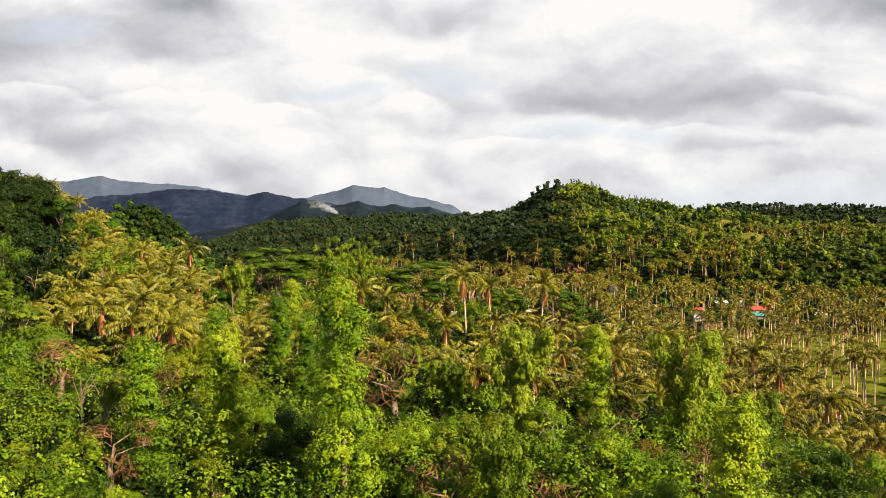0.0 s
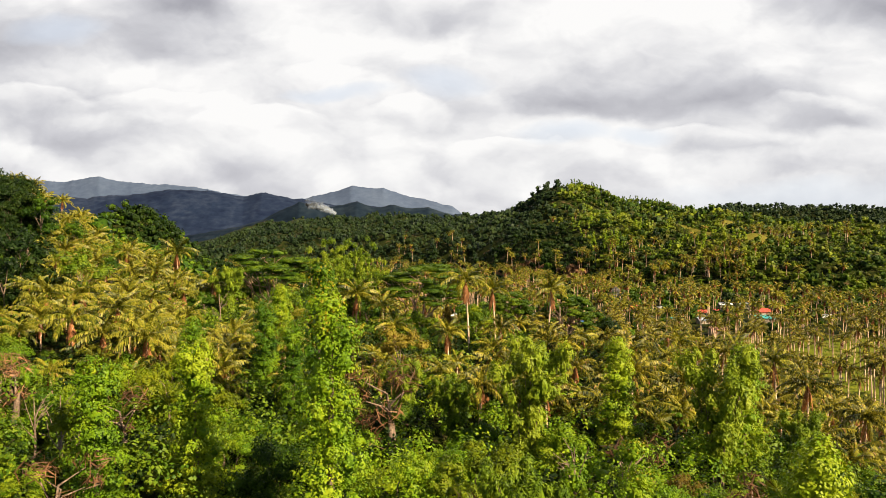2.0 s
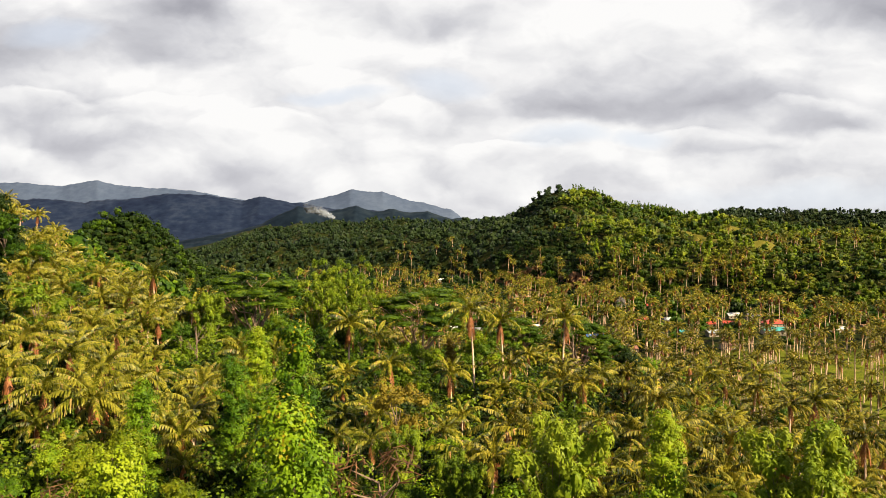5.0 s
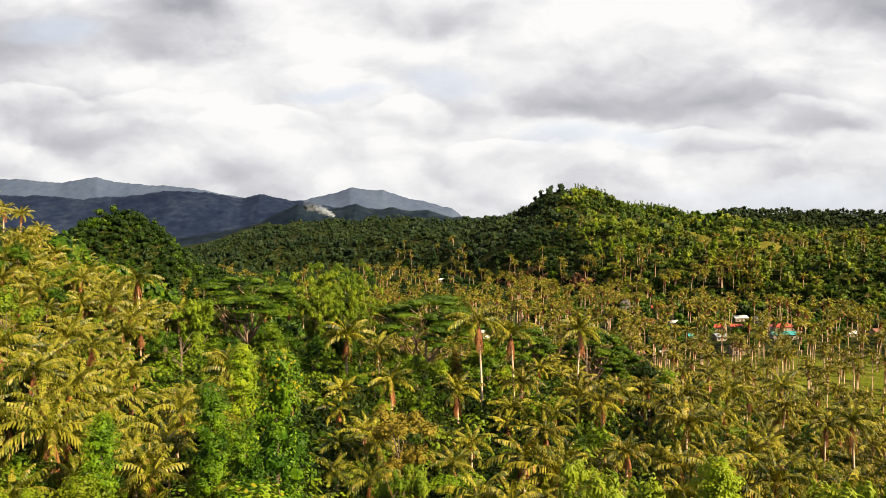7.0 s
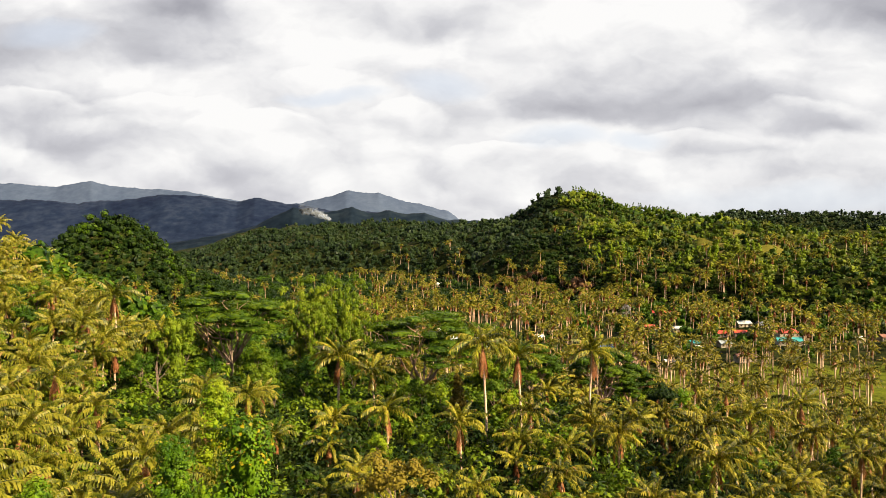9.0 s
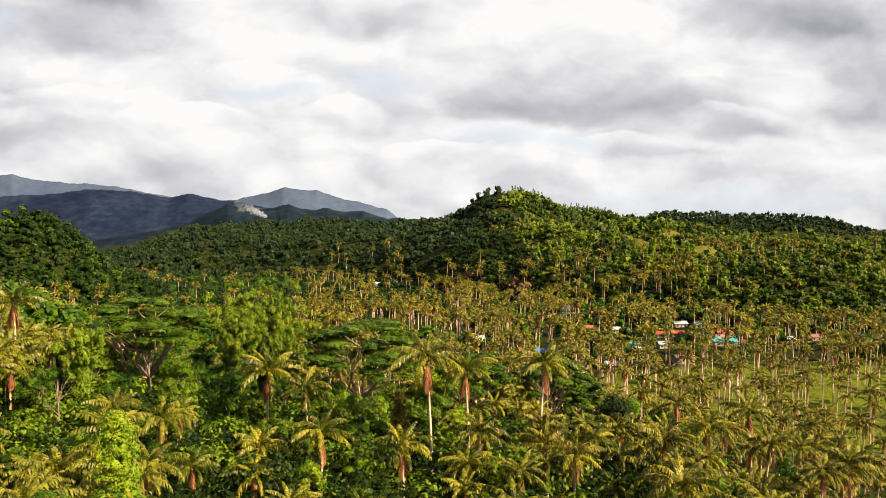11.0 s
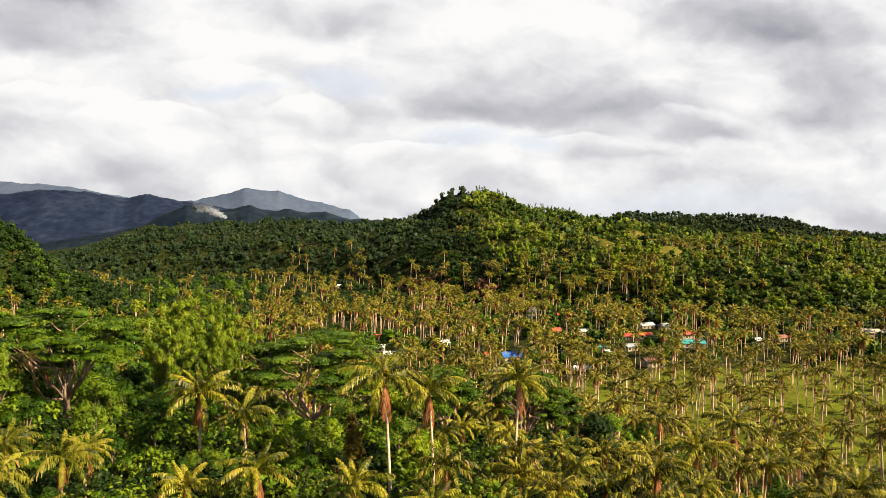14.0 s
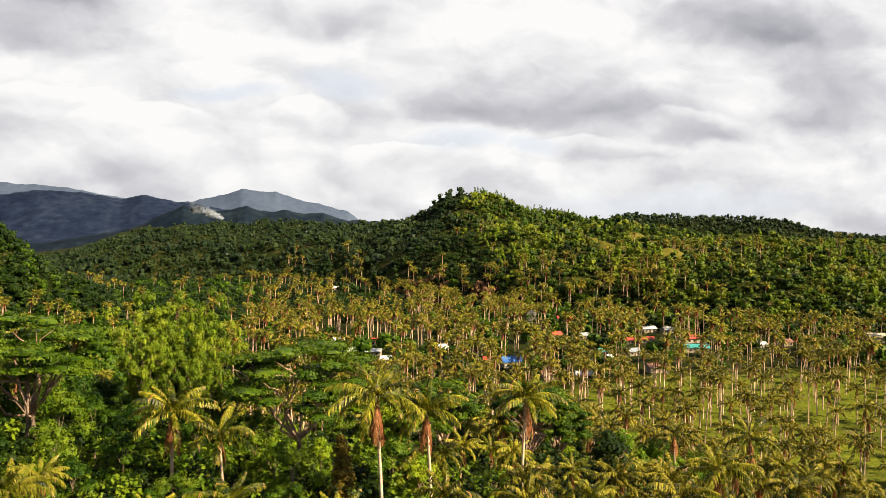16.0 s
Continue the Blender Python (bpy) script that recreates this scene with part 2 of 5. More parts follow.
M_RUST = leaf_material("rusty_leaves", (0.070, 0.046, 0.008), (0.150, 0.108, 0.013), (0.23, 0.180, 0.020))
M_BARE = leaf_material("bare_grey_twigs", (0.16, 0.15, 0.15), (0.30, 0.285, 0.28), (0.44, 0.42, 0.41), through=0.05)
M_FLOWER = leaf_material("yellow_flowers", (0.14, 0.14, 0.006), (0.24, 0.21, 0.008), (0.36, 0.28, 0.012))
M_FOREST = leaf_material("hill_forest_leaves", (0.006, 0.018, 0.003), (0.040, 0.080, 0.006), (0.21, 0.25, 0.015), patch=0.016, own=0.0, middle=7.0, olive=(0.085, 0.082, 0.014), wide=2.3)
# far slopes: cloud shade and blue haze put into the leaf colour
M_FARWOOD = leaf_material("shaded_far_leaves", (0.007, 0.016, 0.006), (0.018, 0.034, 0.010), (0.040, 0.060, 0.014), patch=0.02, own=0.0, each=0.08, through=0.05, middle=5.0)
M_BARK = rough_material("palm_bark", [(0.30, 0.18, 0.12), (0.56, 0.37, 0.26), (0.70, 0.52, 0.40)], scale=3.0, stretch=(1, 1, 3))
M_WOOD = rough_material("tree_bark", [(0.06, 0.04, 0.03), (0.16, 0.11, 0.08), (0.28, 0.20, 0.15)], scale=4.0)
M_LIMB = rough_material("pale_limb_bark", [(0.13, 0.075, 0.05), (0.33, 0.20, 0.14), (0.50, 0.34, 0.25)], scale=4.0)
M_NUT = rough_material("coconut_husk", [(0.12, 0.08, 0.015), (0.25, 0.17, 0.03), (0.33, 0.28, 0.05)], scale=6.0)


def ground_material():
    """Leaf litter and weeds, with pasture where the grove is open and bare earth near the houses."""
    m, nt, out = material("ground_cover")
    geo = nt.nodes.new("ShaderNodeNewGeometry")
    pos = node(nt, "ShaderNodeSeparateXYZ", {0: geo.outputs["Position"]})
    fine = node(nt, "ShaderNodeTexNoise", {"Vector": geo.outputs["Position"]}, Scale=0.9, Detail=7.0, Roughness=0.65)
    wide = node(nt, "ShaderNodeTexNoise", {"Vector": geo.outputs["Position"]}, Scale=0.045, Detail=5.0, Roughness=0.6)
    weeds = ramp(nt, fine.outputs[0], [(0.3, (0.005, 0.007, 0.002)), (0.5, (0.015, 0.021, 0.004)), (0.72, (0.045, 0.050, 0.009))])
    grass = ramp(nt, fine.outputs[0], [(0.28, (0.034, 0.048, 0.004)), (0.5, (0.102, 0.122, 0.010)), (0.75, (0.19, 0.182, 0.020))])
    earth = ramp(nt, fine.outputs[0], [(0.3, (0.10, 0.055, 0.03)), (0.55, (0.20, 0.12, 0.07)), (0.8, (0.30, 0.22, 0.15))])
    mask = None
    for cx, cy, rx, ry in PASTURES:
        dx = math_node(nt, "DIVIDE", math_node(nt, "SUBTRACT", pos.outputs[0], cx), rx)
        dy = math_node(nt, "DIVIDE", math_node(nt, "SUBTRACT", pos.outputs[1], cy), ry)
        d = math_node(nt, "SQRT", math_node(nt, "ADD", math_node(nt, "MULTIPLY", dx, dx), math_node(nt, "MULTIPLY", dy, dy)))
        one = math_node(nt, "MULTIPLY", math_node(nt, "SUBTRACT", 1.15, d), 4.0, clamp=True)
        mask = one if mask is None else math_node(nt, "MAXIMUM", mask, one)
    edge = math_node(nt, "MULTIPLY", mask, math_node(nt, "MULTIPLY_ADD", wide.outputs[0], 3.0, -0.6), clamp=True)
    col = mix_colour(nt, edge, weeds, grass)
    dry = math_node(nt, "MULTIPLY", math_node(nt, "GREATER_THAN", pos.outputs[1], 600.0), 0.6)
    col = mix_colour(nt, math_node(nt, "MULTIPLY", dry, edge), col, (0.125, 0.092, 0.022))
    worn = node(nt, "ShaderNodeTexNoise", {"Vector": geo.outputs["Position"]}, Scale=0.11, Detail=5.0, Roughness=0.65)
    bare = ramp(nt, worn.outputs[0], [(0.57, (0, 0, 0)), (0.66, (1, 1, 1))])
    col = mix_colour(nt, math_node(nt, "MULTIPLY", bare, 0.4), col, earth)
    ex = math_node(nt, "DIVIDE", math_node(nt, "SUBTRACT", pos.outputs[0], 31.0), 9.0)
    ey = math_node(nt, "DIVIDE", math_node(nt, "SUBTRACT", pos.outputs[1], 177.0), 6.0)
    spot = math_node(nt, "MULTIPLY", math_node(nt, "SUBTRACT", math_node(nt, "ADD", 0.75, wide.outputs[0]), math_node(nt, "ADD", math_node(nt, "MULTIPLY", ex, ex), math_node(nt, "MULTIPLY", ey, ey))), 2.0, clamp=True)
    col = mix_colour(nt, spot, col, earth)
    b = node(nt, "ShaderNodeBump", {"Height": fine.outputs[0]}, Strength=0.7, Distance=0.4)
    bs = node(nt, "ShaderNodeBsdfPrincipled", {"Base Color": col, "Normal": b.outputs[0]}, Roughness=0.9)
    bs.inputs["Specular IOR Level"].default_value = 0.03
    nt.links.new(bs.outputs[0], out.inputs[0])
    return m


# open grass: centre x, y and half widths
PASTURES = [(195, 322, 125, 80), (95, 315, 40, 55), (268, 752, 15, 36), (347, 862, 27, 34), (352, 776, 20, 32), (284, 850, 16, 52), (288, 684, 11, 18)]
M_GROUND = ground_material()


# ---- the lie of the land ----
def sig(v):
    return 1 / (1 + np.exp(-np.clip(v, -40, 40)))


def waves(x, y, s, seed=0.0):
    """A cheap rolling noise of wavelength about s metres, between -1 and 1."""
    a = np.sin(x / s * 5.1 + 1.3 + seed + 1.7 * np.sin(y / s * 3.3 + seed)) * np.cos(y / s * 4.7 + 0.4 + 1.3 * np.sin(x / s * 2.9 + seed * 2))
    b = np.sin((x + y) / s * 9.7 + seed * 3) * np.cos((x - 0.6 * y) / s * 8.3 + seed)
    return 0.68 * a + 0.32 * b


TOE_X = [-1200, -600, -200, 0, 100, 160, 290, 360, 600, 1500]
TOE_Y = [1500, 1250, 1080, 930, 730, 630, 545, 540, 540, 600]


def land(x, y):
    """Height of the ground."""
    x, y = np.asarray(x, float), np.asarray(y, float)
    z = -30 + 0.6 * waves(x, y, 90, 2)
    z = z + 32 * sig((66 - x + 2.5 * waves(x, y, 40)) / 14) * sig((232 + 42 * sig((-62 - x) / 14) - y) / 18) * sig((x + 900) / 60)
    z = z + 48 * sig((-106 - 0.3 * np.maximum(y - 190, 0) - x) / 26) * sig((305 - y) / 22) * (1 + 0.05 * waves(x, y, 60, 4))
    s = np.maximum(y - np.interp(x, TOE_X, TOE_Y), 0)
    rise = 40 * (1 - np.exp(-s / 60)) + 0.062 * np.minimum(s, 560) - 0.05 * np.maximum(s - 620, 0)
    fall = 1 - 0.34 * sig((x - 0.12 * (y - 600) - 430) / 60)
    fall = fall * sig((x / np.maximum(y, 50) + 0.30) / 0.03)
    z = z + np.maximum(rise, 0) * fall * (1 + 0.17 * waves(x, y, 210, 1) * np.minimum(s / 200, 1) + 0.10 * waves(x, y, 75, 7))
    r2 = ((x - 160) / np.where(x < 160, 58, 80)) ** 2 + ((y - 1060) / 90) ** 2
    z = z + 30 * np.exp(-r2) + 16 * np.exp(-((x - 200) / 170) ** 2 - ((y - 1050) / 150) ** 2)
    z = z + 27 * np.exp(-((x + 128) / 43) ** 2 - ((y - 325) / 70) ** 2)
    z = z + 70 * np.exp(-((x + 285) / 60) ** 2 - ((y - 690) / 95) ** 2)
    z = z + (64 + 7 * waves(x, y, 300, 3)) * np.exp(-((x - 720) / 330) ** 2 - ((y - 1520) / 130) ** 2)
    z = z + 12 * waves(x, y, 150, 13) * np.exp(-((s - 170) / 120) ** 2) * (s > 0)
    return z


def mesh_object(name, V, F, mat, smooth=False, parent=None):
    me = bpy.data.meshes.new(name)
    V, F = np.asarray(V, np.float32), np.asarray(F, np.int32)
    me.vertices.add(len(V))
    me.vertices.foreach_set("co", V.ravel())
    n = F.shape[1]
    me.loops.add(F.size)
    me.loops.foreach_set("vertex_index", F.ravel())
    me.polygons.add(len(F))
    me.polygons.foreach_set("loop_start", np.arange(0, F.size, n, dtype=np.int32))
    me.polygons.foreach_set("use_smooth", np.full(len(F), smooth))
    me.update(calc_edges=True)
    me.materials.append(mat)
    ob = new(name, me)
    ob.parent = parent
    return ob


def grid_faces(n, m):
    a = (np.arange(n - 1)[:, None] * m + np.arange(m - 1)[None]).ravel()
    return np.stack([a, a + 1, a + m + 1, a + m], 1)


def make_ground():
    r = np.concatenate([[0.01, 4.0], np.geomspace(12, 4900, 170)])
    th = np.radians(np.concatenate([np.linspace(-180, -50, 40)[:-1], np.linspace(-50, 55, 250), np.linspace(55, 180, 40)[1:]]))
    R, T = np.meshgrid(r, th, indexing="ij")
    X, Y = R * np.sin(T), R * np.cos(T)
    ob = mesh_object("ground", np.stack([X, Y, land(X, Y)], -1).reshape(-1, 3), grid_faces(len(r), len(th))[:, ::-1], M_GROUND, True)
    return tagged(ob, "uneven ground under forest, palms and pasture", "ground", kind="structure")


make_ground()


# far mountains: bearing (tangent) and skyline height (tangent above the eye) of each range
def make_range(name, r0, width, tan_x, tan_z, cols, rough_m, seed, label, jag=1.0, cut=1.0):
    """A mountain range of that skyline: spurs and gullies run down from the crest."""
    th = np.linspace(-0.95, 0.95, 900)
    rr = np.linspace(-2.3, 1.0, 64)
    T, Q = np.meshgrid(th, rr, indexing="ij")
    D = r0 + Q * width
    X, Y = T * D, D
    crest = np.interp(T, tan_x, tan_z) * r0 + 28
    crest = crest + np.exp(-(Q * 3.2) ** 2) * jag * (5.0 * waves(T * r0, 0 * T, 170, seed) + 2.6 * waves(T * r0, 0 * T, 62, seed + 2) + 1.6 * waves(T * r0, 0 * T, 27, seed + 4))
    spur = X + 70 * waves(X, Y, 420, seed) + 0.35 * (Y - r0) * np.sin(X / 310 + seed)
    gully = 0.62 * np.abs(np.sin(spur / rough_m)) + 0.38 * np.abs(np.sin(spur / rough_m * 2.3 + 1.2 + Y / 130))
    side = np.minimum(np.abs(Q) * 1.5, 1) * np.exp(-(Q * 0.75) ** 2)
    z = -34 + (crest + 34) * np.clip(np.exp(-(Q * 1.15) ** 2) - 0.030 * cut * (1 - gully) * side, 0, 1)
    z = z + cut * (0.12 * rough_m * waves(X, Y, rough_m * 3.1, seed + 6) + 0.05 * rough_m * waves(X, Y, rough_m, seed + 1)) * side
    # cols already hold the haze and cloud shade of each range
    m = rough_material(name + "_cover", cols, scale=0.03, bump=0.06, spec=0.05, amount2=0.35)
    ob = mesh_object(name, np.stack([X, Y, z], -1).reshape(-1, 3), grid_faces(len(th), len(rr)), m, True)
    return tagged(ob, label, "mountains", kind="structure")


# grey-blue cover: distance haze put into the base colour
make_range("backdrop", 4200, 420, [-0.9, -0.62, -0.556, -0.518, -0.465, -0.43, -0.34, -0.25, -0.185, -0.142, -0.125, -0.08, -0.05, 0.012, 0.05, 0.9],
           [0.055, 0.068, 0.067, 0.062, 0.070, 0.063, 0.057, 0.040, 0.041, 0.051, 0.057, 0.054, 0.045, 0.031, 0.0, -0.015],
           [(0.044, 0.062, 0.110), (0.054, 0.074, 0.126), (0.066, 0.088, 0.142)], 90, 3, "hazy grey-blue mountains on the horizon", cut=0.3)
# dark blue cover: cloud shade and haze put into the base colour
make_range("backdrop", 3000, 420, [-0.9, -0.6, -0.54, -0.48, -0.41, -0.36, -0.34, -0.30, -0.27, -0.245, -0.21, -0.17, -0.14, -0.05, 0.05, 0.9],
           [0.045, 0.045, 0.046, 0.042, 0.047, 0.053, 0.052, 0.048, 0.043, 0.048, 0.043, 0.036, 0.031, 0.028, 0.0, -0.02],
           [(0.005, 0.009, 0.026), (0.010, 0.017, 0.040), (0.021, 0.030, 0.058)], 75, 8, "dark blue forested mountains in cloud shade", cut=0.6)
# near-black cover stands for cloud shade on the foothills
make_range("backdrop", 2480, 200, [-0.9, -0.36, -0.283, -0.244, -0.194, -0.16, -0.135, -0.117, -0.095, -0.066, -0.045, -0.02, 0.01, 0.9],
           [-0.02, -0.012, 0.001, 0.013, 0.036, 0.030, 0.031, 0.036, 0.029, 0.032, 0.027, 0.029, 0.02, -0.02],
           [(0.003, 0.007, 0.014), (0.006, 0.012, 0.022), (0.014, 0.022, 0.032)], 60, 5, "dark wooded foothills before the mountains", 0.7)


# ---- plants ----


def turn_z(V, a):
    c, s = np.cos(a), np.sin(a)
    return np.stack([V[..., 0] * c - V[..., 1] * s, V[..., 0] * s + V[..., 1] * c, V[..., 2]], -1)


def tube(points, radii, sides=6):
    """A tapered tube along points."""
    P = np.asarray(points, float)
    d = np.gradient(P, axis=0)
    d /= np.linalg.norm(d, axis=1, keepdims=True) + 1e-9
    ref = np.where(np.abs(d[:, 2:3]) > 0.9, [[1.0, 0, 0]], [[0, 0, 1.0]])
    u = np.cross(d, ref)
    u /= np.linalg.norm(u, axis=1, keepdims=True) + 1e-9
    w = np.cross(d, u)
    a = np.linspace(0, 2 * np.pi, sides, endpoint=False)
    V = P[:, None] + np.asarray(radii)[:, None, None] * (np.cos(a)[None, :, None] * u[:, None] + np.sin(a)[None, :, None] * w[:, None])
    n = len(P)
    i, j = np.meshgrid(np.arange(n - 1), np.arange(sides), indexing="ij")
    k = (j + 1) % sides
    F = np.stack([i * sides + j, i * sides + k, (i + 1) * sides + k, (i + 1) * sides + j], -1).reshape(-1, 4)
    return V.reshape(-1, 3), F


def join(parts):
    Vs, Fs, n = [], [], 0
    for V, F in parts:
        Vs.append(V)
        Fs.append(F + n)
        n += len(V)
    return np.concatenate(Vs), np.concatenate(Fs)


def blades(P, D, N, length, width, rng):
    """Diamond leaves at P pointing along D, flat across N."""
    n = len(P)
    S = np.cross(D, N)
    S /= np.linalg.norm(S, axis=1, keepdims=True) + 1e-9
    L = (length * rng.uniform(0.7, 1.3, n))[:, None]
    W = (width * rng.uniform(0.7, 1.3, n))[:, None]
    V = np.stack([P, P + D * L * 0.45 + S * W * 0.5, P + D * L, P + D * L * 0.45 - S * W * 0.5], 1).reshape(-1, 3)
    return V, np.arange(4 * n).reshape(-1, 4)


def unit(V):
    return V / (np.linalg.norm(V, axis=-1, keepdims=True) + 1e-9)


def cores(C, R, rng, sides=6, size=0.74):
    """The closed, lumpy inside of leafy clumps, which no light passes."""
    n = len(C)
    phi = np.array([0.45, 1.15, 1.9, 2.7])
    th = np.arange(sides) * 2 * np.pi / sides
    o = np.stack([np.sin(phi)[:, None] * np.cos(th)[None], np.sin(phi)[:, None] * np.sin(th)[None], np.cos(phi)[:, None] + 0 * th[None]], -1).reshape(-1, 3)
    V = C[:, None] + o[None] * R[:, None] * (size * rng.uniform(0.82, 1.12, (n, len(o), 1)))
    i, j = np.meshgrid(np.arange(3), np.arange(sides), indexing="ij")
    k = (j + 1) % sides
    F = np.stack([i * sides + j, (i + 1) * sides + j, (i + 1) * sides + k, i * sides + k], -1).reshape(-1, 4)
    caps = [(0, 1, 2, 3)] if sides == 4 else [(0, 1, 2, 3), (0, 3, 4, 5)]
    F = np.concatenate([F, np.array(caps)])
    return V.reshape(-1, 3), (F[None] + (np.arange(n) * len(o))[:, None, None]).reshape(-1, 4)


def leaf_clumps(C, R, per, length, width, rng, droop=0.3, loose=0.24, under=0.9, tufts=36, core=0.42):
    """Leaves in tufts over the outside of many rounded clumps (centres C, radii R), round a closed inside."""
    C, R = np.asarray(C, float), np.asarray(R, float) * np.ones((1, 3))
    C0, R0 = C, R
    C, R = np.repeat(C, tufts, 0), np.repeat(R, tufts, 0)
    o = unit(rng.normal(size=(len(C), 3)))
    o[:, 2] = np.abs(o[:, 2]) * under + (1.15 - under) * o[:, 2]
    o = unit(o)
    T = C + o * R * rng.uniform(0.70, 1.06, (len(C), 1))
    k = max(1, per // tufts)
    T, o, R = np.repeat(T, k, 0), np.repeat(o, k, 0), np.repeat(R, k, 0)
    n = len(T)
    g = rng.normal(size=(n, 3)) * 0.8
    g -= o * (g * o).sum(1, keepdims=True) * 0.55
    P = T + g * R * (0.21 if tufts < 25 else 0.18)
    N = unit(o * 0.75 + g * 0.38 + rng.normal(size=(n, 3)) * loose + [0, 0, 0.25])
    D = g * 0.6 + rng.normal(size=(n, 3)) * 0.6 - [0, 0, droop]
    D = unit(D - N * (D * N).sum(1, keepdims=True) * 0.85)
    leaves = blades(P - D * length * 0.5, D, N, length, width, rng)
    return join([cores(C0, R0, rng, 6, core), leaves]) if core else leaves


def spine(L, el, bend, q):
    """Points along a frond that leaves the crown at the angle el and bends down by bend radians."""
    t = np.linspace(0, 1, 41)
    a = el - bend * t ** 1.25
    X, Z = np.concatenate([[0], np.cumsum(np.cos(a[:-1]))]) * L / 40, np.concatenate([[0], np.cumsum(np.sin(a[:-1]))]) * L / 40
    return np.stack([np.interp(q, t, X), 0 * q, np.interp(q, t, Z)], -1)


def frond(L, el, bend, pairs, rng, spread=0.50, hang=0.75):
    """One palm frond along +x: an arching rachis, its leaflets hanging like a curtain on both sides."""
    s = np.linspace(0, 1, 7)
    rv, rf = tube(spine(L, el, bend, s), 0.05 * (1.15 - s) + 0.012, 3)
    q = np.repeat(np.linspace(0.10, 0.99, pairs), 2)
    side = np.tile([1.0, -1.0], pairs)
    P = spine(L, el, bend, q)
    T = unit(spine(L, el, bend, np.minimum(q + 0.03, 1.0)) - spine(L, el, bend, q - 0.03))
    ll = (L * 0.165 * np.sin(np.pi * (0.14 + 0.78 * q)) ** 0.7 * rng.uniform(0.85, 1.15, len(q)))[:, None]
    D = unit(T * 0.42 + np.stack([0 * q, side * spread, 0 * q - 0.10], -1) + rng.normal(size=(len(q), 3)) * 0.06)
    w = L * 0.68 / pairs
    mid = P + D * ll * 0.55 - [0, 0, 0.06] * ll
    tip = P + D * ll * 0.92 - [0, 0, hang] * ll
    V = np.stack([P - T * w * 0.50, P + T * w * 0.50, mid + T * w * 0.55, mid - T * w * 0.55, tip + T * w * 0.2, tip - T * w * 0.2], 1)
    k = np.arange(len(q))[:, None] * 6
    F = np.concatenate([k + [0, 1, 2, 3], k + [3, 2, 4, 5]])
    return join([(rv, rf), (V.reshape(-1, 3), F)])


def plain_frond(L, el, bend, rng, cuts=4):
    """A distant frond: two ragged drooping wings along an arching spine."""
    S = spine(L, el, bend, np.linspace(0.03, 1, cuts + 1))
    V, F = [], []
    for side in (1, -1):
        for i in range(cuts):
            w = L * 0.21 * math.sin(math.pi * (0.15 + 0.75 * (i + 0.5) / cuts)) * rng.uniform(0.8, 1.2)
            out = np.array([w * 0.25, side * w, -w * 0.65])
            n = len(V)
            V += [S[i], S[i + 1], S[i + 1] + out * 0.9, S[i] * 0.35 + S[i + 1] * 0.65 + out]
            F.append([n, n + 1, n + 2, n + 3])
    return np.array(V), np.array(F)


# ---- kinds of plant ----
KINDS = {}


def part(name, data, mat, parent, label="", smooth=False):
    ob = mesh_object(name, *data, mat, smooth, parent)
    return tagged(ob, label) if label else ob


def plant(key, build, x, y, z=None, turn=0.0, size=1.0, label="", category="tree", group=""):
    """Sets a plant of that kind on the ground; the first of a kind is built, the others are copies."""
    m = Matrix.LocRotScale((x, y, float(land(x, y)) - 0.15 if z is None else z), Euler((0, 0, turn)), (size,) * 3)
    if key in KINDS:
        return copy_thing(KINDS[key], m)
    root = build()
    root.matrix_basis = m
    KINDS[key] = tagged(root, label, category, group)
    return root


def limbs_to(C, h, rng, r0=0.10, fork=0.4):
    return [tube([(0.1, 0.05, h * fork), tuple(c * [0.45, 0.45, 0.75] + [0, 0, h * 0.1] + rng.normal(size=3) * 0.2), tuple(c)], [r0, r0 * 0.6, r0 * 0.25], 4) for c in C]


def build_broad(name, seed, h, r, clumps, per, mat, leaf=(0.50, 0.32), droop=0.3, flowers=False, core=0.42):
    def go():
        rng = np.random.default_rng(seed)
        root = new(name)
        o = unit(rng.normal(size=(clumps, 3)))
        o[:, 2] = np.abs(o[:, 2])
        C = o * [r * 0.85, r * 0.85, h * 0.36] * rng.uniform(0.6, 1.0, (clumps, 1)) + [0, 0, h * 0.55]
        low = np.arange(clumps) % 5 < 2
        C[low] = C[low] * [1.15, 1.15, 0.0] + np.stack([0 * C[low, 0], 0 * C[low, 0], h * rng.uniform(0.16, 0.50, low.sum())], -1)
        C[:, :2] += 0.22 * r * np.sin(C[:, 2:3] * 1.7 + [0, 1.3])
        R = np.stack([r * rng.uniform(0.24, 0.46, clumps)] * 2 + [r * rng.uniform(0.24, 0.46, clumps)], -1)
        wood = [tube([(0, 0, -2), (0.1, 0, h * 0.25), (0.2, 0.1, h * 0.45)], [0.26, 0.18, 0.10], 6)] + limbs_to(C[~low][:6] * [0.8, 0.8, 0.95], h, rng, 0.08)
        part("trunk", join(wood), M_WOOD, root, smooth=True)
        part("crown", leaf_clumps(C, R, per, *leaf, rng, droop, core=core), mat, root)
        if flowers:
            top = C[np.argsort(-C[:, 2])[:3]]
            part("blossom", leaf_clumps(top + [0, 0, 0.3], np.full((3, 3), r * 0.3), 70, 0.22, 0.16, rng, core=0), M_FLOWER, root, "bright yellow blossom")
        return root
    return go


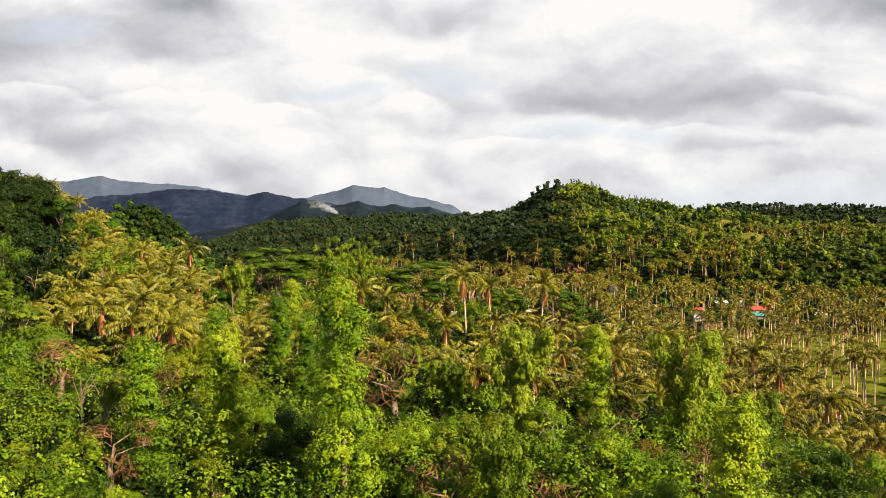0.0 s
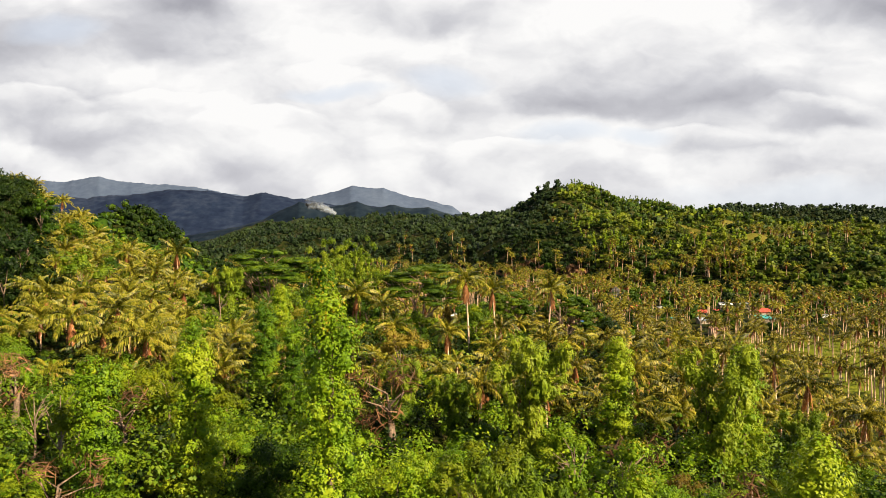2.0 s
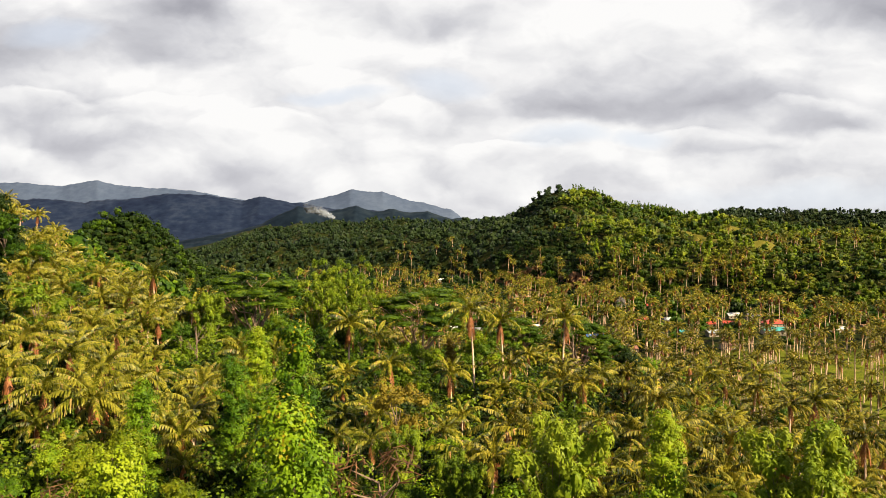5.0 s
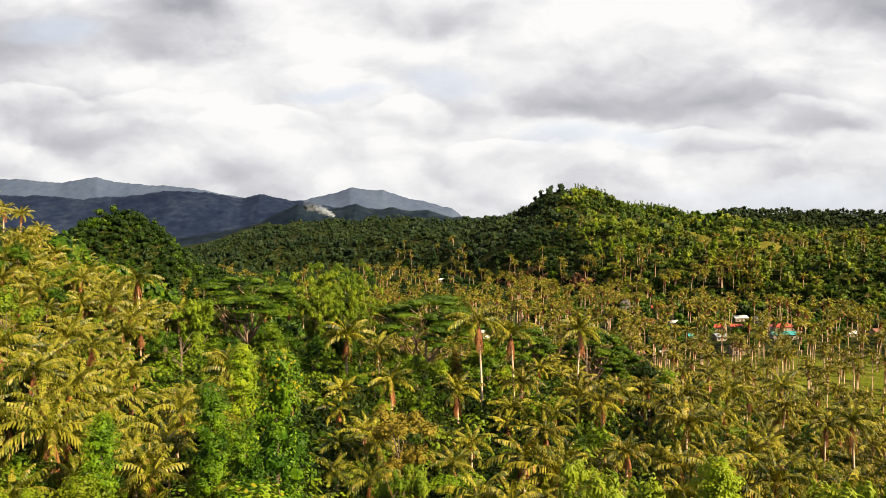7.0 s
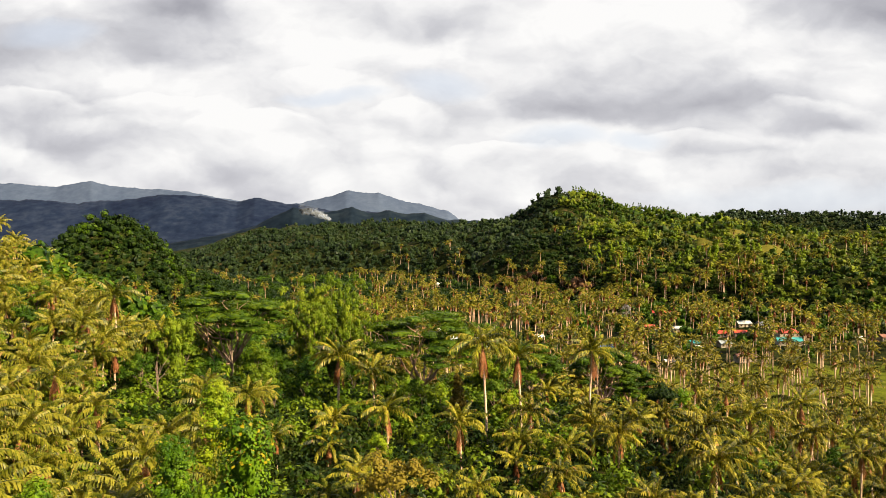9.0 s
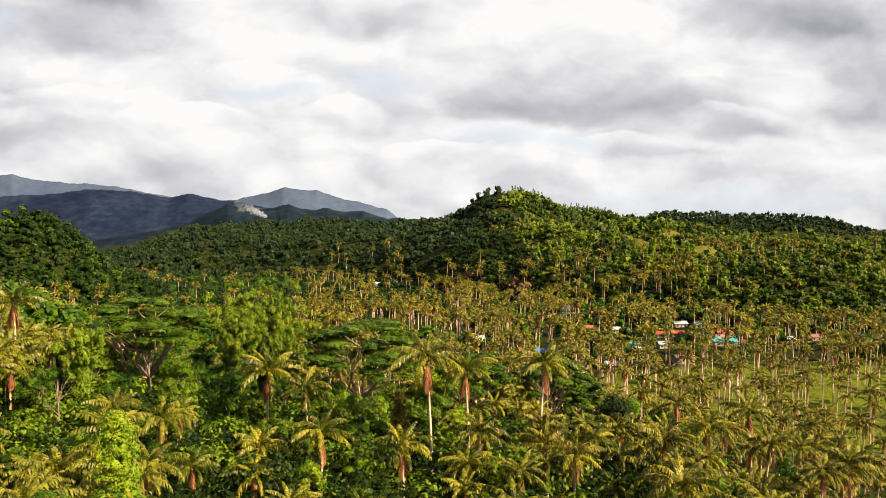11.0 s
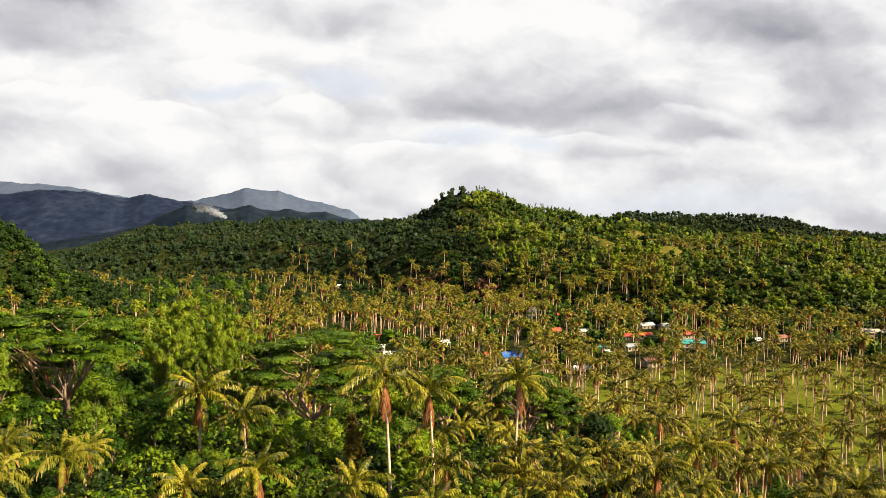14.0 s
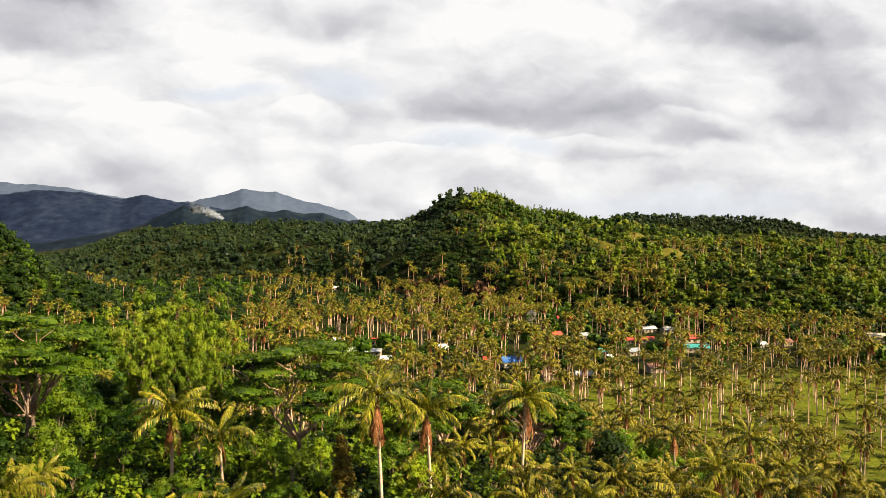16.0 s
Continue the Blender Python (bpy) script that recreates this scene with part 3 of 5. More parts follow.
def build_column(name, seed, h, r, mat, flowers=False):
    """A trunk smothered in climbers: a leafy pillar with ragged sides, wider below."""
    def go():
        rng = np.random.default_rng(seed)
        root = new(name)
        n = 34
        t = np.linspace(0.05, 0.97, n)
        a = np.arange(n) * 2.4 + rng.normal(size=n) * 0.4
        wob = r * (0.22 + 0.48 * (1 - t)) * rng.uniform(0.5, 1.1, n)
        C = np.stack([np.cos(a) * wob, np.sin(a) * wob, h * t], -1)
        R = np.stack([r * rng.uniform(0.42, 0.66, n) * (1.15 - 0.4 * t)] * 2 + [h * 0.07 * rng.uniform(0.8, 1.4, n)], -1)
        part("trunk", tube([(0, 0, -2), (0, 0, h * 0.5), (0.1, 0, h * 0.95)], [0.3, 0.2, 0.06], 6), M_WOOD, root, smooth=True)
        part("crown", leaf_clumps(C, R, 420, 0.19, 0.13, rng, 0.7), mat, root)
        if flowers:
            part("blossom", leaf_clumps(C[-4:] + [0, 0, 0.15], np.full((4, 3), r * 0.42), 70, 0.2, 0.15, rng, core=0), M_FLOWER, root, "yellow blossom")
        return root
    return go


def build_umbrella(name, seed, h, r, mat):
    """A rain tree: pale twisting limbs that carry flat pads of fine leaves, tier above tier."""
    def go():
        rng = np.random.default_rng(seed)
        root = new(name)
        n = 60
        a, d = rng.uniform(0, 6.28, n), r * np.sqrt(rng.uniform(0.03, 1, n)) * 0.95
        tier = rng.integers(0, 4, n) * (d > 0.3 * r)
        C = np.stack([np.cos(a) * d, np.sin(a) * d, h * (0.96 - 0.22 * (d / r) ** 2.2 - 0.075 * tier) + rng.normal(size=n) * 0.25], -1)
        R = np.stack([r * rng.uniform(0.20, 0.33, n)] * 2 + [h * rng.uniform(0.034, 0.055, n)], -1)
        part("trunk", tube([(0.6, 0, -2), (0.2, 0.1, h * 0.14), (0, 0, h * 0.27)], [0.45, 0.34, 0.28], 8), M_WOOD, root, smooth=True)
        for k in range(9):
            b = k * 0.7 + rng.uniform(-0.3, 0.3)
            e = np.array([np.cos(b) * r * 0.72, np.sin(b) * r * 0.72, h * rng.uniform(0.68, 0.84)])
            m1 = np.array([np.cos(b) * r * 0.30, np.sin(b) * r * 0.30, h * rng.uniform(0.34, 0.56)]) + rng.normal(size=3) * 0.7
            m2 = e * [0.68, 0.68, 0.86] + rng.normal(size=3) * 1.0
            lv = [tube([(0, 0, h * 0.23), m1, (m1 + m2) / 2 + rng.normal(size=3) * 0.5, m2, e], [0.24, 0.19, 0.16, 0.12, 0.05], 6)]
            for q in range(3):
                f = m2 + [np.cos(b + q - 1) * r * 0.28, np.sin(b + q - 1) * r * 0.28, h * 0.12]
                lv.append(tube([m2 - (m2 - m1) * 0.3 * q, (m2 + f) / 2 + rng.normal(size=3) * 0.4, f], [0.13, 0.09, 0.03], 4))
            part("limb", join(lv), M_LIMB, root, smooth=True)
        part("crown", leaf_clumps(C, R, 320, 0.36, 0.22, rng, 0.15, 0.28, under=0.75, tufts=30, core=0.6), mat, root)
        return root
    return go


def build_bamboo(name, seed, h, r, mat, culms=16):
    """A clump of culms that arch outwards, hung with plumes of narrow leaves."""
    def go():
        rng = np.random.default_rng(seed)
        root = new(name)
        C, R = [], []
        for k in range(culms):
            a, top, out = rng.uniform(0, 6.28), h * rng.uniform(0.72, 1.0), r * rng.uniform(0.35, 1.0)
            q = np.linspace(0, 1, 7)
            P = np.stack([np.cos(a) * (0.4 + out * q ** 2.2), np.sin(a) * (0.4 + out * q ** 2.2), top * (q - 0.10 * q ** 5) - 1], -1)
            part("culm", tube(P, 0.06 * (1.1 - q), 4), M_WOOD, root, smooth=True)
            for i in range(2, 7):
                C.append(P[i] + rng.normal(size=3) * 0.35)
                R.append([0.8 * rng.uniform(0.7, 1.2)] * 2 + [1.25 * rng.uniform(0.7, 1.2)])
        part("crown", leaf_clumps(np.array(C), np.array(R), 132, 0.42, 0.15, rng, 1.0, 0.35, tufts=22, core=0.5), mat, root)
        return root
    return go


def build_dead(name, seed, h, spread=0.35):
    def go():
        rng = np.random.default_rng(seed)
        root = new(name)
        part("trunk", tube([(0, 0, -1), (0.2, 0, h * 0.4), (0.1, 0.2, h)], [0.22, 0.15, 0.04], 6), M_WOOD, root, smooth=True)
        for k in range(7):
            b, z0 = rng.uniform(0, 6.28), h * rng.uniform(0.3, 0.8)
            e = np.array([np.cos(b) * h * spread, np.sin(b) * h * spread, z0 + h * rng.uniform(0.1, 0.4)])
            part("branch", join([tube([(0.1, 0, z0), e * [0.5, 0.5, 1] - [0, 0, 0.3], e], [0.09, 0.06, 0.02], 4),
                                 tube([e * [0.5, 0.5, 1] - [0, 0, 0.3], e + [0.4, 0.5, h * 0.12]], [0.05, 0.02], 4)]), M_WOOD, root, smooth=True)
        return root
    return go


def palm_crown(rng, n, L, pairs):
    """Fronds of one crown, from the upright spear to the drooping ring, and the dry skirt under it."""
    green, dry = [], []
    for i in range(n):
        k = (i + 0.5) / n
        el = 1.42 - 1.45 * k ** 0.85 + rng.normal() * 0.12
        bend = 0.85 + 0.6 * min(1, k * 1.6) + rng.normal() * 0.16
        l = L * rng.uniform(0.88, 1.12) * (0.74 + 0.26 * min(1, k * 3))
        f = frond(l, el, bend, pairs, rng) if pairs else plain_frond(l, el, bend, rng)
        green.append((turn_z(f[0], i * 2.4 + rng.normal() * 0.16), f[1]))
    for i in range(n * 6 // 10 if pairs else 5):
        l = L * rng.uniform(0.55, 0.95)
        f = frond(l, -1.0, 0.6, pairs // 2, rng, 0.28, 0.3) if pairs else plain_frond(l, -1.05, 0.5, rng, 2)
        dry.append((turn_z(f[0] * [0.62, 0.9, 1], rng.uniform(0, 6.28)), f[1]))
    return green, dry


def build_palm(seed, h, L=4.2, n=18, pairs=14, single=False, lean=0.06, mat=None):
    """A coconut palm; single: every frond is a part of its own."""
    def go():
        rng = np.random.default_rng(seed)
        root = new("coconut_palm")
        s = np.linspace(0, 1, 8)
        a = rng.uniform(0, 6.28)
        bend = lean * h * s ** 1.6
        P = np.stack([np.cos(a) * bend, np.sin(a) * bend, -2.5 + (h + 2.5) * s], -1)
        part("trunk", tube(P, 0.21 * (1 - 0.3 * s) + 0.10 * np.exp(-s * 12), 7), M_BARK, root, smooth=True)
        top = P[-1]
        green, dry = palm_crown(rng, n, L, pairs)
        if single:
            for V, F in green:
                part("frond", (V + top, F), mat, root)
            for V, F in dry:
                part("dry_frond", (V + top - [0, 0, 0.25], F), M_DRY, root, "dead brown hanging frond")
        else:
            V, F = join(green)
            part("crown", (V + top, F), mat, root)
            V, F = join(dry)
            part("dry_skirt", (V + top - [0, 0, 0.25], F), M_DRY, root, "dead brown hanging fronds")
        for k in range(6 if single else 0):
            b = k * 2.1
            c = top + [math.cos(b) * 0.34, math.sin(b) * 0.34, -0.35 - 0.12 * (k % 3)]
            part("coconut", tube([c + [0, 0, 0.17], c + [0, 0, 0.09], c - [0, 0, 0.08], c - [0, 0, 0.17]], [0.03, 0.13, 0.13, 0.03], 6), M_NUT, root, smooth=True)
        return root
    return go


def stamp(V, F, X, Y, Z, A, S):
    """Copies of a template at many places, as one mesh."""
    n, k = len(X), len(V)
    c, s = np.cos(A)[:, None], np.sin(A)[:, None]
    W = np.stack([(V[None, :, 0] * c - V[None, :, 1] * s) * S[:, None] + X[:, None],
                  (V[None, :, 0] * s + V[None, :, 1] * c) * S[:, None] + Y[:, None], V[None, :, 2] * S[:, None] + Z[:, None]], -1)
    G = (F[None] + (np.arange(n) * k)[:, None, None]).reshape(-1, F.shape[1])
    return W.reshape(-1, 3), G


def scatter(x0, x1, y0, y1, step, rng, jit=0.46):
    gx, gy = np.meshgrid(np.arange(x0, x1, step), np.arange(y0, y1, step), indexing="ij")
    return gx.ravel() + rng.uniform(-jit, jit, gx.size) * step, gy.ravel() + rng.uniform(-jit, jit, gy.size) * step


def in_view(x, y, margin=14):
    """The stretch of country that the valley opens to."""
    return (np.abs(x - 0.06 * y) < 0.74 * y + margin) & (x > -0.64 * y - margin)


def stuff_palms(name, X, Y, crowns, label, sides=4, hmin=10, hmax=16, mat=None, stem=0.27):
    rng = np.random.default_rng(len(X))
    Z = land(X, Y)
    kind = rng.integers(0, len(crowns), len(X))
    lean = rng.normal(size=(len(X), 2)) * 0.05
    H = rng.uniform(hmin, hmax, len(X))
    greens, drys = [], []
    for k, (g, d) in enumerate(crowns):
        m = kind == k
        if not m.any():
            continue
        tx, ty = X[m] + lean[m, 0] * H[m], Y[m] + lean[m, 1] * H[m]
        A, S = rng.uniform(0, 6.28, m.sum()), rng.uniform(0.78, 1.15, m.sum())
        greens.append(stamp(*join(g), tx, ty, Z[m] + H[m], A, S))
        drys.append(stamp(*join(d), tx, ty, Z[m] + H[m], A, S))
    a = np.arange(sides) * 2 * np.pi / sides
    ring = np.stack([np.cos(a), np.sin(a)], -1)
    T = np.zeros((len(X), 4, sides, 3))
    for i, q in enumerate(np.linspace(0, 1, 4)):
        rad = stem * (1 - 0.3 * q)
        T[:, i, :, 0] = (X + lean[:, 0] * H * q ** 1.6)[:, None] + ring[None, :, 0] * rad
        T[:, i, :, 1] = (Y + lean[:, 1] * H * q ** 1.6)[:, None] + ring[None, :, 1] * rad
        T[:, i, :, 2] = (Z + H * q - 0.3)[:, None]
    i, j = np.meshgrid(np.arange(3), np.arange(sides), indexing="ij")
    k = (j + 1) % sides
    base = np.stack([i * sides + j, i * sides + k, (i + 1) * sides + k, (i + 1) * sides + j], -1).reshape(-1, 4)
    TF = (base[None] + (np.arange(len(X)) * 4 * sides)[:, None, None]).reshape(-1, 4)
    top = tagged(mesh_object(name, T.reshape(-1, 3), TF, M_BARK, True), label, "palms", kind="stuff")
    mesh_object("fronds", *join(greens), mat or M_FROND, parent=top)
    mesh_object("dry_fronds", *join(drys), M_DRY, parent=top)
    return top


def stuff_trees(name, X, Y, templates, mat, label, smin=0.8, smax=1.3, sink=0.0, skew=1.0):
    rng = np.random.default_rng(len(X) + 5)
    Z = land(X, Y) - sink
    kind = rng.integers(0, len(templates), len(X))
    got = []
    for k, (V, F) in enumerate(templates):
        m = kind == k
        if m.any():
            got.append(stamp(V, F, X[m], Y[m], Z[m], rng.uniform(0, 6.28, m.sum()), smin + (smax - smin) * rng.random(m.sum()) ** skew))
    return tagged(mesh_object(name, *join(got), mat), label, "trees", kind="stuff")


# ---- the near slope: palms and trees that stand out ----
SPOTS = []      # places already taken: x, y, radius
CROWN_PALMS = dict(category="palm", group="coconut palms on the slope")


def free(x, y, r):
    return all((x - a) ** 2 + (y - b) ** 2 > (r + c) ** 2 for a, b, c in SPOTS)


def put_palm(x, y, crown=None, single=True, k=0, label="tall coconut palm with yellow-green fronds and brown skirt"):
    """A palm whose crown is at the given height, or of its kind's own height."""
    z = float(land(x, y))
    H = (10.0, 12.5, 15.5)
    need = (crown - z) if crown is not None else (5.2 if x > -20 else 7.0) + 1.4 * math.sin(x * 1.7 + y)
    i = min(range(3), key=lambda q: abs(H[q] - need))
    gold = x < -18 or (y < 138 and int(x * 7 + y) % 5 < 3)
    kind = (i, k % 3, single, gold)
    size = min(max(need / H[i], 0.78), 1.22)
    build = build_palm(700 + 10 * i + k % 3, H[i], 5.2, n=20 if single else 18, pairs=22 if single else 16, single=single, mat=M_GOLD if gold else M_FROND)
    label = "golden coconut palm with long arching fronds on the slope" if gold else label
    lean = np.random.default_rng(700 + 10 * i + k % 3).uniform(0, 6.28) + x * 3.1 + y
    reach = 0.06 * H[i] * size
    plant(kind, build, x - math.cos(lean) * reach, y - math.sin(lean) * reach, z + need - H[i] * size, x * 3.1 + y, size, label, **CROWN_PALMS)
    SPOTS.append((x, y, 1.6))


# crowns that stand clear of the rest: x, y, height of the crown
for k, (x, y, c) in enumerate([(4.9, 155.8, 17.6), (10.4, 157.4, 15.4), (23.2, 164.6, 15.0), (-12.3, 165.3, 11.6), (-18.0, 168.3, 13.6), (-35.8, 154.5, 11.4), (-28.2, 149.6, 11.2), (-25.9, 136.7, 9.4),
                               (-36.7, 141.3, 10.1), (-16.0, 143.5, 7.0), (1.3, 145.0, 8.2), (9.7, 146.5, 5.6), (15.3, 142.3, 6.8), (-80.6, 180.8, 23.2), (-67.4, 184.6, 20.2), (-63.8, 187.8, 22.0), (-57.1, 159.4, 14.8),
                               (-49.9, 124.2, 17.6), (-41.4, 131.9, 12.0), (-41.2, 117.9, 13.0), (-27.7, 107.0, 13.0), (-91.0, 189.0, 25.5), (-53.0, 145.4, 17.0), (10.9, 204.9, 4.5), (28.2, 155.2, 7.2),
                               (52.8, 173.3, 1.8), (62.2, 187.0, -2.6), (51.3, 183.5, -3.2), (66.8, 157.4, 2.4), (60.0, 164.0, -3.0), (81.3, 213.8, -5.8), (90.9, 217.5, -11.4), (91.7, 210.8, -12.0), (26.2, 98.5, 6.0)]):
    put_palm(x, y, c, True, k)
PALMS_A = [(-31.2, 134.8), (-21.4, 112.3), (-24.9, 130.8), (-53.4, 126.9), (-49.5, 138.9), (-57.6, 166.4), (-67.5, 165.5), (-64.1, 174), (-76.8, 169), (-36.5, 115.8), (-25.6, 98.3),
           (-34.1, 101.8), (-12.4, 111.8), (-16.7, 152.3), (0.2, 114.8), (2.4, 102.8), (7, 118.3), (9.5, 107), (21.5, 127.2), (15.7, 116.2), (23.9, 111.2), (37.4, 134.2)]
PALMS_B = [(32.2, 111.2), (42.4, 130.7), (24.9, 122.7), (42.1, 118.6), (-57.9, 143.4), (-32.6, 124.3), (-45.5, 117.9), (-70.5, 138.1), (-57.4, 148), (-26.5, 121.5), (-18.4, 102), (-43, 124),
           (-8.8, 149.4), (4.1, 143.5), (10.7, 143.6), (17.8, 155.7), (24.2, 157.3), (31.8, 155.2), (38, 158.9), (43.3, 162.7), (44.8, 154), (28.2, 96.5), (19.7, 111)]
for k, (x, y) in enumerate(PALMS_A + PALMS_B):
    if free(x, y, 1.9):
        put_palm(x, y, None, k % 2 == 0, k)

# trees one can tell apart
COLUMNS = [(-24, 121, 1.08, 1), (33, 89, 1.08, 2), (21.5, 51, 1.05, 3), (19.5, 90, 1.05, 0.5), (-20, 71, 1.05, 2.5), (-25.5, 65, 1.0, 5)]
plant("rain_a", build_umbrella("rain_tree", 41, 18.5, 11.3, M_RAIN), -4.5, 186, turn=0.4, label="spreading rain tree with flat green canopy and pale limbs")
plant("rain_b", build_umbrella("rain_tree", 42, 19.0, 11.0, M_RAIN), -42.5, 192, turn=1.0, label="spreading rain tree with bare pale branches inside")
plant("rain_c", build_umbrella("rain_tree", 43, 13.5, 5.5, M_RAIN), 17, 190, label="small flat-topped green tree among the palms")
plant("rain_c", None, 31, 191, size=1.1, turn=2)
plant("rain_c", None, 38, 200, size=0.9, turn=4)
for x, y, r in ((-4.5, 187, 7), (-42.5, 192, 7), (17, 190, 5), (31, 191, 5), (38, 200, 4)):
    SPOTS.append((x, y, r))
plant("bamboo_a", build_bamboo("bamboo_clump", 51, 28, 6.0, M_PALEBAMBOO, 30), -24.2, 203, size=1.08, label="tall feathery bamboo clump, light green", category="bamboo")
plant("bamboo_a", None, -29.5, 199, size=0.88, turn=2)
plant("bamboo_a", None, -18.5, 199, size=0.8, turn=4)
plant("bamboo_a", None, -26.5, 192, size=0.74, turn=1)
plant("bamboo_a", None, -19, 190, size=0.6, turn=3)
SPOTS += [(-26.5, 192, 3), (-19, 190, 2.5)]
plant("bamboo_b", build_bamboo("bamboo_clump", 52, 15, 3.4, M_PALEBAMBOO, 16), 9.2, 85, size=1.12, label="bright green drooping bamboo clump", category="bamboo")
plant("bamboo_b", None, 28.8, 85, size=1.05, turn=1)
plant("bamboo_b", None, 5.7, 57, size=0.7, turn=3)
for bx, by, q in ((-48, 176, 0.9), (2, 92, 0.6), (41, 93, 0.62), (-4, 100, 0.6)):
    plant("bamboo_b", None, bx, by, size=q, turn=bx * 1.7)
    SPOTS.append((bx, by, 2.8))
for x, y, r in ((-22.5, 203, 4), (-28, 200, 4), (9.2, 85, 3), (28.8, 85, 3), (5.7, 57, 2.5), (-48, 176, 3)):
    SPOTS.append((x, y, r))
plant("column_a", build_column("vine_covered_tree", 61, 17.0, 2.5, M_BROAD, True), -7.4, 62, size=1.2, label="tree smothered in climbers, yellow flowers on top")
plant("column_a", None, -12.4, 87, size=1.02, turn=2.0)
plant("column_b", build_column("vine_covered_tree", 62, 12.5, 2.4, M_BROAD), -22.3, 104, size=1.08, label="leafy pillar of climbers over a trunk")
plant("column_b", None, -17, 96, size=0.95, turn=2)
plant("column_b", None, -29, 96.5, size=0.9, turn=4)
for cx, cy, q, t in COLUMNS:
    plant("column_b", None, cx, cy, size=q, turn=t)
    SPOTS.append((cx, cy, 3.0))
plant("lime_a", build_broad("yellow_green_tree", 63, 10.5, 3.4, 16, 400, M_LIME, leaf=(0.22, 0.15)), 3.2, 66, label="yellow-green leafy tree in full sun")
plant("lime_a", None, -29, 89, size=1.05, turn=1)
plant("rust_a", build_broad("rusty_tree", 64, 12, 3.6, 16, 260, M_RUST, leaf=(0.32, 0.2)), -5.5, 114, label="tree with rusty brown and yellow leaves")
plant("vines", build_column("dead_vine_tree", 74, 9.5, 1.7, M_RUST), 1.5, 164, size=1.0, label="tree hung with a curtain of dead brown vines")
SPOTS.append((1.5, 164, 2.2))
for rx, ry, q in ((20, 70, 0.6),):
    plant("rust_a", None, rx, ry, size=q, turn=rx)
    SPOTS.append((rx, ry, 1.6))
plant("flower_a", build_broad("flowering_tree", 65, 10.0, 4.0, 18, 460, M_BROAD, leaf=(0.23, 0.16), flowers=True), 14.6, 67, label="broad green tree with yellow flush on one side")
for x, y, r in ((-7.4, 62, 4.2), (-12.4, 87, 3.4), (-22.3, 104, 3.2), (-17, 96, 3.2), (-29, 96.5, 3.0), (3.2, 66, 2.4), (-29, 89, 2.4), (-5.5, 114, 2.6), (14.6, 67, 3)):
    SPOTS.append((x, y, r))
plant("dead_a", build_dead("dead_tree", 66, 9.5, 0.22), -33, 74, size=0.9, label="bare dead tree with pale forked branches", category="dead tree")
plant("dead_a", None, 28, 182, size=1.3, turn=2)
plant("dead_a", None, -45, 160, size=1.0, turn=1)
for x, y, q in ((-38, 79, 0.8), (12, 73, 0.85), (-41, 186, 1.5)):
    plant("dead_a", None, x, y, size=q, turn=x * 2.3)
plant("dead_b", build_broad("bare_tree", 67, 18, 4.2, 14, 80, M_BARE, leaf=(1.5, 0.10), droop=-0.5, core=0), 127.4, 555, label="tall grey leafless tree beside the houses", category="dead tree")

# dry brush
plant("brush", build_broad("dry_bush", 71, 5.0, 1.5, 8, 55, M_TWIG, leaf=(0.70, 0.05), droop=-0.3, core=0), -15.5, 56, label="reddish dry brushwood among green leaves", category="bush")
for x, y, q in ((1.5, 58, 1.2), (8.5, 53, 1.2), (-27, 62, 1.2), (-5, 88, 1.7), (17, 74, 1.3), (-30, 80, 1.3), (24, 66, 1.2), (-44, 86, 1.4)):
    plant("brush", None, x, y, size=q * 1.55, turn=x)
    SPOTS.append((x, y, 0.7))

